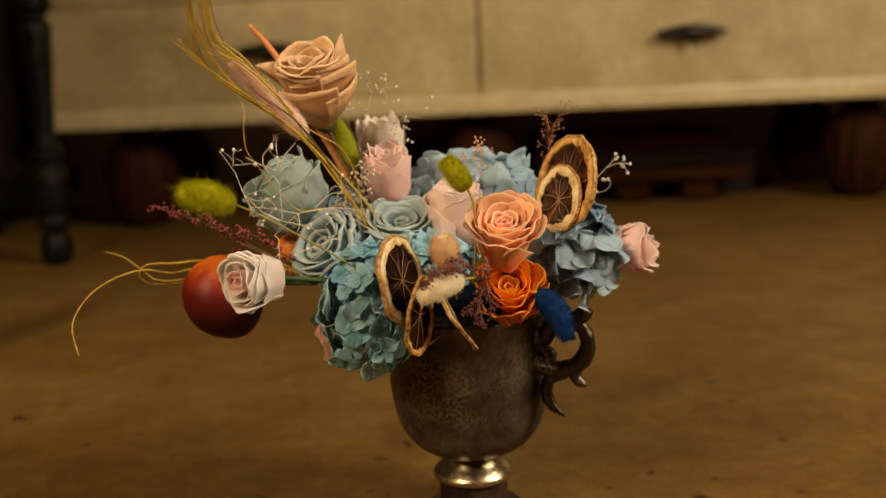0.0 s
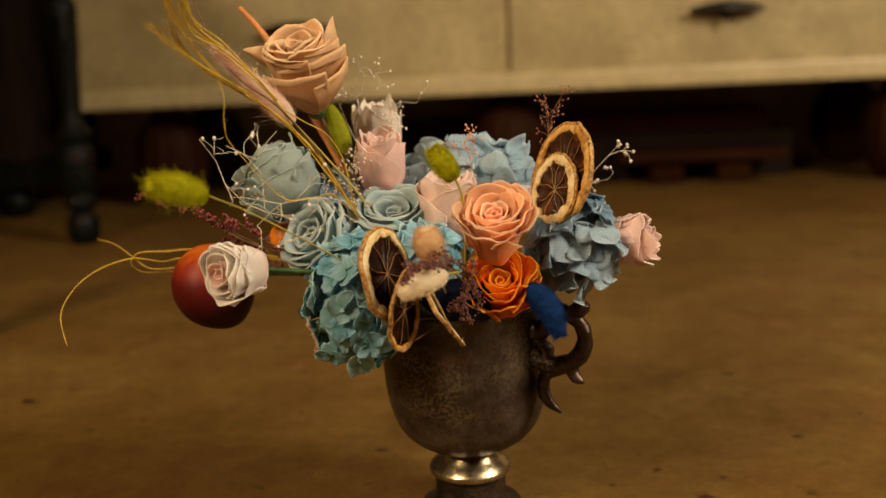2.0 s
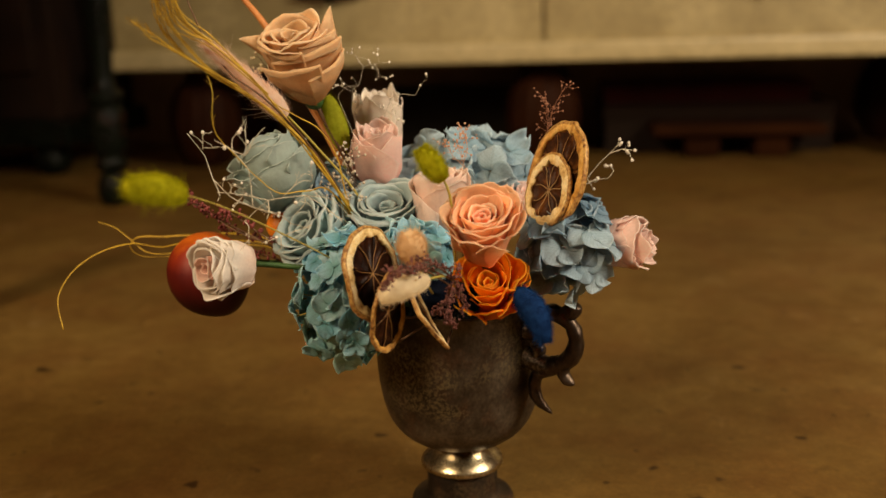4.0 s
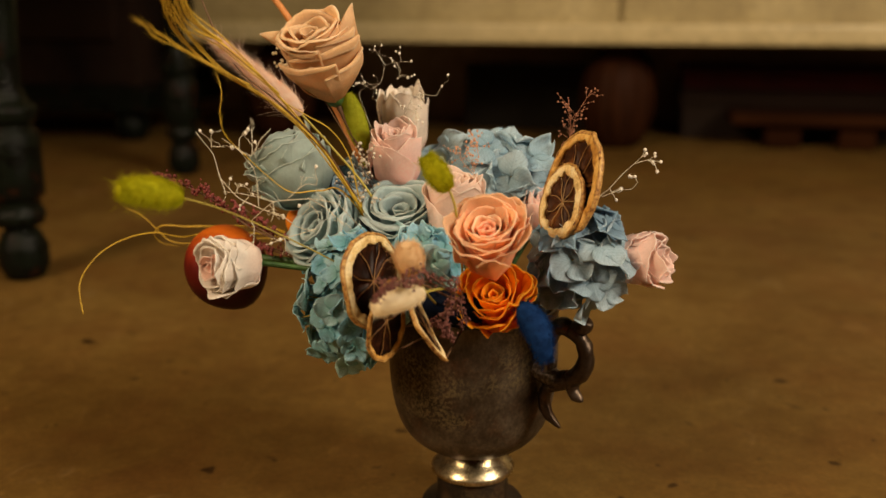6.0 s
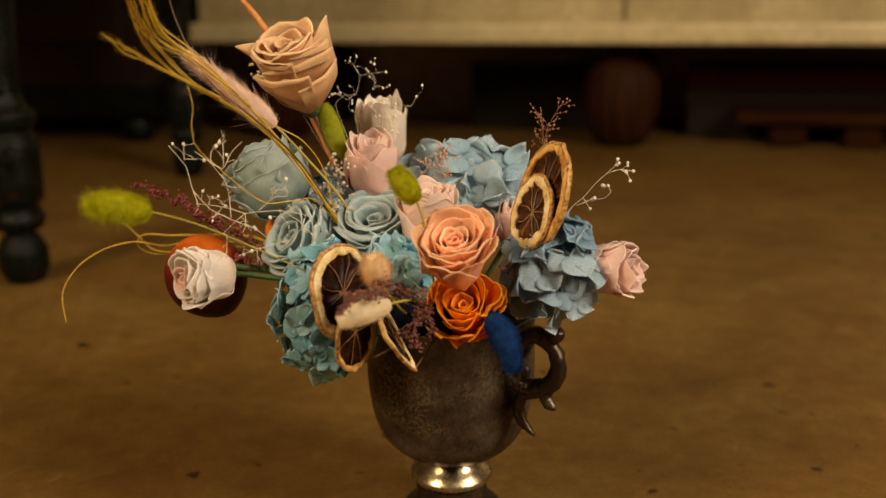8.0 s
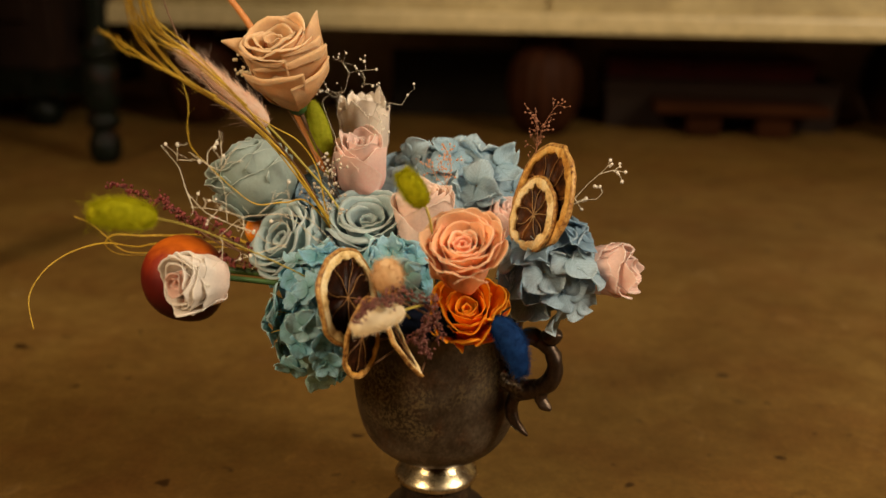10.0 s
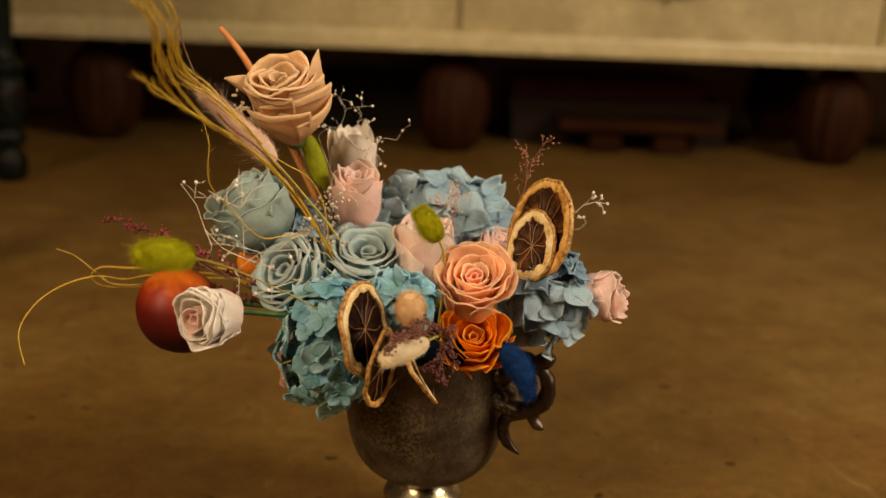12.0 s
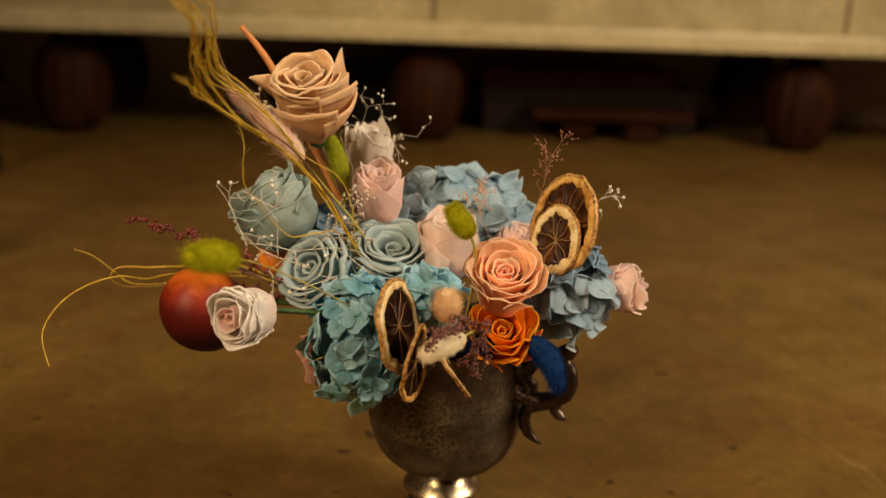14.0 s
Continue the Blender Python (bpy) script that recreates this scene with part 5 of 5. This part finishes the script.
G0 = (-0.02, 0.68, 0.185)
breath("pale wiry baby's breath with tiny white buds spreading sideways", [
    [G0, (-0.040, 0.625, 0.235), (-0.056, 0.604, 0.262), (-0.073, 0.602, 0.265)],
    [(-0.073, 0.602, 0.265), (-0.097, 0.602, 0.262), (-0.114, 0.605, 0.248)],
    [(-0.108, 0.605, 0.257), (-0.12, 0.601, 0.264), (-0.131, 0.601, 0.276), (-0.137, 0.606, 0.29), (-0.144, 0.598, 0.305)],
    [(-0.108, 0.605, 0.257), (-0.108, 0.604, 0.274), (-0.108, 0.6, 0.283), (-0.117, 0.6, 0.294), (-0.13, 0.606, 0.3)],
    [(-0.117, 0.6, 0.294), (-0.117, 0.602, 0.301), (-0.111, 0.602, 0.307)],
    [(-0.117, 0.6, 0.294), (-0.108, 0.598, 0.291), (-0.107, 0.598, 0.3), (-0.108, 0.6, 0.307)],
    [(-0.107, 0.598, 0.292), (-0.102, 0.598, 0.301), (-0.095, 0.599, 0.308)],
    [(-0.137, 0.606, 0.295), (-0.128, 0.605, 0.295)],
    [(-0.138, 0.606, 0.294), (-0.136, 0.603, 0.305)],
    [(-0.097, 0.602, 0.262), (-0.11, 0.606, 0.264), (-0.119, 0.6, 0.267), (-0.128, 0.598, 0.268)],
    [(-0.114, 0.605, 0.264), (-0.118, 0.604, 0.26), (-0.12, 0.604, 0.257)],
    [(-0.12, 0.6, 0.267), (-0.119, 0.599, 0.271), (-0.12, 0.598, 0.274)],
    [(-0.097, 0.602, 0.262), (-0.096, 0.6, 0.255), (-0.098, 0.599, 0.25)],
    [(-0.114, 0.605, 0.248), (-0.111, 0.603, 0.245), (-0.111, 0.6, 0.232)],
    [(-0.086, 0.598, 0.265), (-0.078, 0.598, 0.272), (-0.073, 0.598, 0.275), (-0.068, 0.601, 0.274)],
    [(-0.068, 0.601, 0.274), (-0.067, 0.6, 0.278), (-0.069, 0.598, 0.281)],
    [(-0.073, 0.602, 0.265), (-0.074, 0.603, 0.259), (-0.08, 0.602, 0.253)],
    [(-0.108, 0.605, 0.257), (-0.088, 0.598, 0.253), (-0.083, 0.602, 0.247), (-0.071, 0.605, 0.243)],
    [(-0.071, 0.606, 0.245), (-0.09, 0.601, 0.239), (-0.102, 0.598, 0.235)],
    [(-0.09, 0.601, 0.239), (-0.091, 0.604, 0.229)],
    [(-0.073, 0.602, 0.265), (-0.063, 0.606, 0.258), (-0.049, 0.598, 0.249)],
    [(-0.131, 0.601, 0.276), (-0.126, 0.598, 0.266)]], 0.00031, 0.00115, 5, 0.15, twigs=2, twig=0.009)
breath("fine baby's breath sprig beside the blush rosebud", [
    [(-0.02, 0.71, 0.18), (-0.06, 0.716, 0.28), (-0.075, 0.720, 0.317), (-0.068, 0.720, 0.324), (-0.059, 0.720, 0.325), (-0.055, 0.720, 0.338), (-0.047, 0.720, 0.340), (-0.036, 0.720, 0.341)],
    [(-0.055, 0.720, 0.338), (-0.059, 0.720, 0.344), (-0.060, 0.720, 0.346)], [(-0.047, 0.720, 0.340), (-0.044, 0.720, 0.335), (-0.045, 0.720, 0.329)],
    [(-0.045, 0.718, 0.290), (-0.036, 0.720, 0.315), (-0.027, 0.720, 0.318), (-0.018, 0.720, 0.317), (-0.014, 0.720, 0.324)], [(-0.059, 0.720, 0.325), (-0.066, 0.720, 0.321), (-0.072, 0.720, 0.325)],
    [(-0.036, 0.719, 0.313), (-0.032, 0.715, 0.306), (-0.031, 0.713, 0.298)]], 0.00021, 0.0009, 8, 0.6, twigs=4, twig=0.009)
breath("small baby's breath sprig with round white buds behind the orange slices", [
    [(0.06, 0.70, 0.18), (0.097, 0.720, 0.246), (0.106, 0.720, 0.255), (0.114, 0.720, 0.265), (0.122, 0.720, 0.273), (0.127, 0.720, 0.278), (0.129, 0.720, 0.283)],
    [(0.101, 0.720, 0.249), (0.113, 0.720, 0.254), (0.121, 0.720, 0.255), (0.125, 0.720, 0.260), (0.123, 0.720, 0.264)], [(0.122, 0.720, 0.273), (0.131, 0.720, 0.276), (0.140, 0.720, 0.275)],
    [(0.131, 0.720, 0.276), (0.136, 0.720, 0.273), (0.138, 0.720, 0.268)], [(0.106, 0.720, 0.255), (0.111, 0.720, 0.247)]], 0.00034, 0.0012, 12, 1.0, twigs=1, twig=0.006)
breath("clustered dull cream buds between teal rose and pink bud", [
    [(-0.03, 0.70, 0.20), (-0.060, 0.69, 0.25), (-0.070, 0.685, 0.272)], [(-0.055, 0.69, 0.25), (-0.062, 0.68, 0.268), (-0.058, 0.68, 0.282)], [(-0.055, 0.69, 0.245), (-0.067, 0.682, 0.255), (-0.075, 0.68, 0.262)],
    [(-0.05, 0.69, 0.24), (-0.060, 0.675, 0.246), (-0.062, 0.67, 0.250)]], 0.0002, 0.0010, 15, 0.95, BROWN_STALK, DULL_BUD, 16, 0.010)
breath("golden pink bead sprig over light blue hydrangea", [
    [(0.02, 0.69, 0.19), (0.032, 0.645, 0.255), (0.024, 0.64, 0.276), (0.020, 0.64, 0.290)], [(0.024, 0.64, 0.276), (0.016, 0.64, 0.284), (0.014, 0.64, 0.290)], [(0.023, 0.64, 0.278), (0.026, 0.64, 0.288), (0.025, 0.64, 0.297)]],
    0.0002, 0.0007, 19, 1.0, GOLD_BUD, GOLD_BUD, 8, 0.009, "bead_sprig")
breath("thin brown seed sprig behind the upright orange slice", [
    [(0.05, 0.71, 0.19), (0.075, 0.712, 0.278), (0.081, 0.712, 0.306), (0.091, 0.712, 0.323)], [(0.077, 0.712, 0.285), (0.078, 0.712, 0.30), (0.076, 0.712, 0.314)]],
    0.00026, 0.0007, 23, 1.0, COPPER_BUD, COPPER_BUD, 14, 0.009, "seed_sprig")


breath("small pale seed sprig beside the tan rose", [
    [(-0.05, 0.70, 0.24), (-0.100, 0.708, 0.318), (-0.122, 0.708, 0.338), (-0.131, 0.708, 0.350)], [(-0.118, 0.708, 0.334), (-0.128, 0.706, 0.336)]], 0.0003, 0.0011, 27, 1.0, BROWN_STALK, CREAM_TAIL, 7, 0.006, "seed_sprig")


def bead_sprig(label, lines, mat_, seed, bead_r, per, spread):
    rng = random.Random(seed)
    o = Vector(lines[0][-1])
    t = thing("sea_lavender_sprig", label, "dried flower", at=o)
    for line in lines:
        pts = spline([Vector(p) - o for p in line], 8)
        v, f = tube(pts, (0.0005, 0.0007), 5)
        put("branch", shape(v, f, BROWN_STALK), t)
        for i in range(0, int(len(pts) * 0.72), 2):
            bits = []
            c = pts[i] + Vector((rng.uniform(-1, 1), rng.uniform(-1, 1), rng.uniform(-0.6, 1))) * spread * 0.5
            for k in range(per):
                p = c + Vector((rng.gauss(0, 1), rng.gauss(0, 1), rng.gauss(0, 1))) * spread * 0.42
                bits.append(bead(p, bead_r * rng.uniform(0.6, 1.2), 4, 6, 1.2, (rng.uniform(-1, 1), rng.uniform(-1, 1), 1)))
            v, f = joined(bits)
            put("bead_spray", shape(v, f, mat_), t, kind="stuff")
    return t


bead_sprig("burgundy sea lavender sprig reaching out over the red fruit", [
    [(-0.216, 0.678, 0.262), (-0.204, 0.676, 0.258), (-0.191, 0.674, 0.254), (-0.172, 0.672, 0.246), (-0.157, 0.668, 0.238), (-0.130, 0.664, 0.224), (-0.06, 0.68, 0.195)],
    [(-0.177, 0.668, 0.257), (-0.168, 0.668, 0.246), (-0.150, 0.668, 0.235), (-0.11, 0.675, 0.21)],
    [(-0.150, 0.665, 0.245), (-0.138, 0.664, 0.238), (-0.115, 0.664, 0.222), (-0.06, 0.68, 0.19)], [(-0.135, 0.67, 0.213), (-0.12, 0.672, 0.208), (-0.06, 0.68, 0.185)],
    [(-0.165, 0.705, 0.222), (-0.150, 0.704, 0.219), (-0.125, 0.700, 0.212), (-0.06, 0.69, 0.19)], [(-0.152, 0.70, 0.205), (-0.135, 0.70, 0.203), (-0.06, 0.69, 0.185)]], BURGUNDY, 4, 0.00125, 6, 0.0034)
bead_sprig("dusky mauve beaded sprig crossing the cream bunny tail", [
    [(-0.014, 0.540, 0.223), (-0.010, 0.542, 0.229), (-0.004, 0.549, 0.231), (0.006, 0.562, 0.229), (0.02, 0.60, 0.21)],
    [(-0.010, 0.542, 0.232), (-0.002, 0.548, 0.231), (0.008, 0.560, 0.227), (0.02, 0.60, 0.205)], [(0.002, 0.560, 0.236), (0.010, 0.568, 0.230), (0.018, 0.580, 0.220), (0.02, 0.61, 0.205)],
    [(0.024, 0.578, 0.224), (0.021, 0.579, 0.216), (0.018, 0.584, 0.206), (0.02, 0.62, 0.195)]], DUSKY, 7, 0.00075, 10, 0.0036)
bead_sprig("dusky mauve beaded sprig drooping to the goblet rim", [
    [(0.020, 0.583, 0.187), (0.016, 0.580, 0.193), (0.018, 0.585, 0.203), (0.02, 0.62, 0.20)], [(0.010, 0.582, 0.196), (0.016, 0.585, 0.203), (0.02, 0.62, 0.20)], [(0.026, 0.59, 0.196), (0.024, 0.592, 0.207), (0.02, 0.62, 0.205)]], DUSKY, 11, 0.00075, 16, 0.0032)


# ---- fruit ----
def red_fruit():
    c = Vector((-0.174, 0.694, 0.190))
    t = thing("red_fruit", "glossy dark red fruit with an orange flush, on a taped stem", "fruit", at=c)
    v, f = bead((0, 0, 0), 0.0310, 28, 40)
    out = []
    for p in v:
        d = p.normalized()
        k = 1 + 0.035 * math.sin(3 * math.atan2(d.y, d.x) + 1) * (1 - d.z * d.z) - 0.03 * d.x
        q = Vector((p.x * k * 0.98, p.y * k * 0.98, p.z * 1.02))
        q.z -= 0.004 * max(0, -d.z) ** 6
        out.append(q)
    turn = pose(0, 0, 0, 12, -22, 0).to_3x3()
    put("skin", shape([turn @ p for p in out], f, FRUIT), t)
    v, f = bead((-0.0128, -0.0195, -0.0172), 0.0022, 6, 10)
    put("blossom_end", shape(v, f, FRUIT), t)
    stem(t, c + Vector((0.026, -0.012, 0.012)), GREEN_TAPE, 0.0026, (-0.03, 0.67, 0.2))


red_fruit()


def small_berry(label, c, r, mat_):
    c = Vector(c)
    t = thing("orange_berry", label, "berry", at=c)
    v, f = bead((0, 0, 0), r, 14, 20)
    put("skin", shape([Vector((p.x, p.y, p.z * 0.92 - 0.0018 * math.exp(-((p.x ** 2 + p.y ** 2) / (0.3 * r) ** 2)) * (1 if p.z > 0 else -1))) for p in v], f, mat_), t)
    stem(t, c, GREEN_TAPE, 0.0015)


small_berry("round orange berry behind the teal rose", (-0.1235, 0.7270, 0.2190), 0.0138, ORANGE_SKIN)
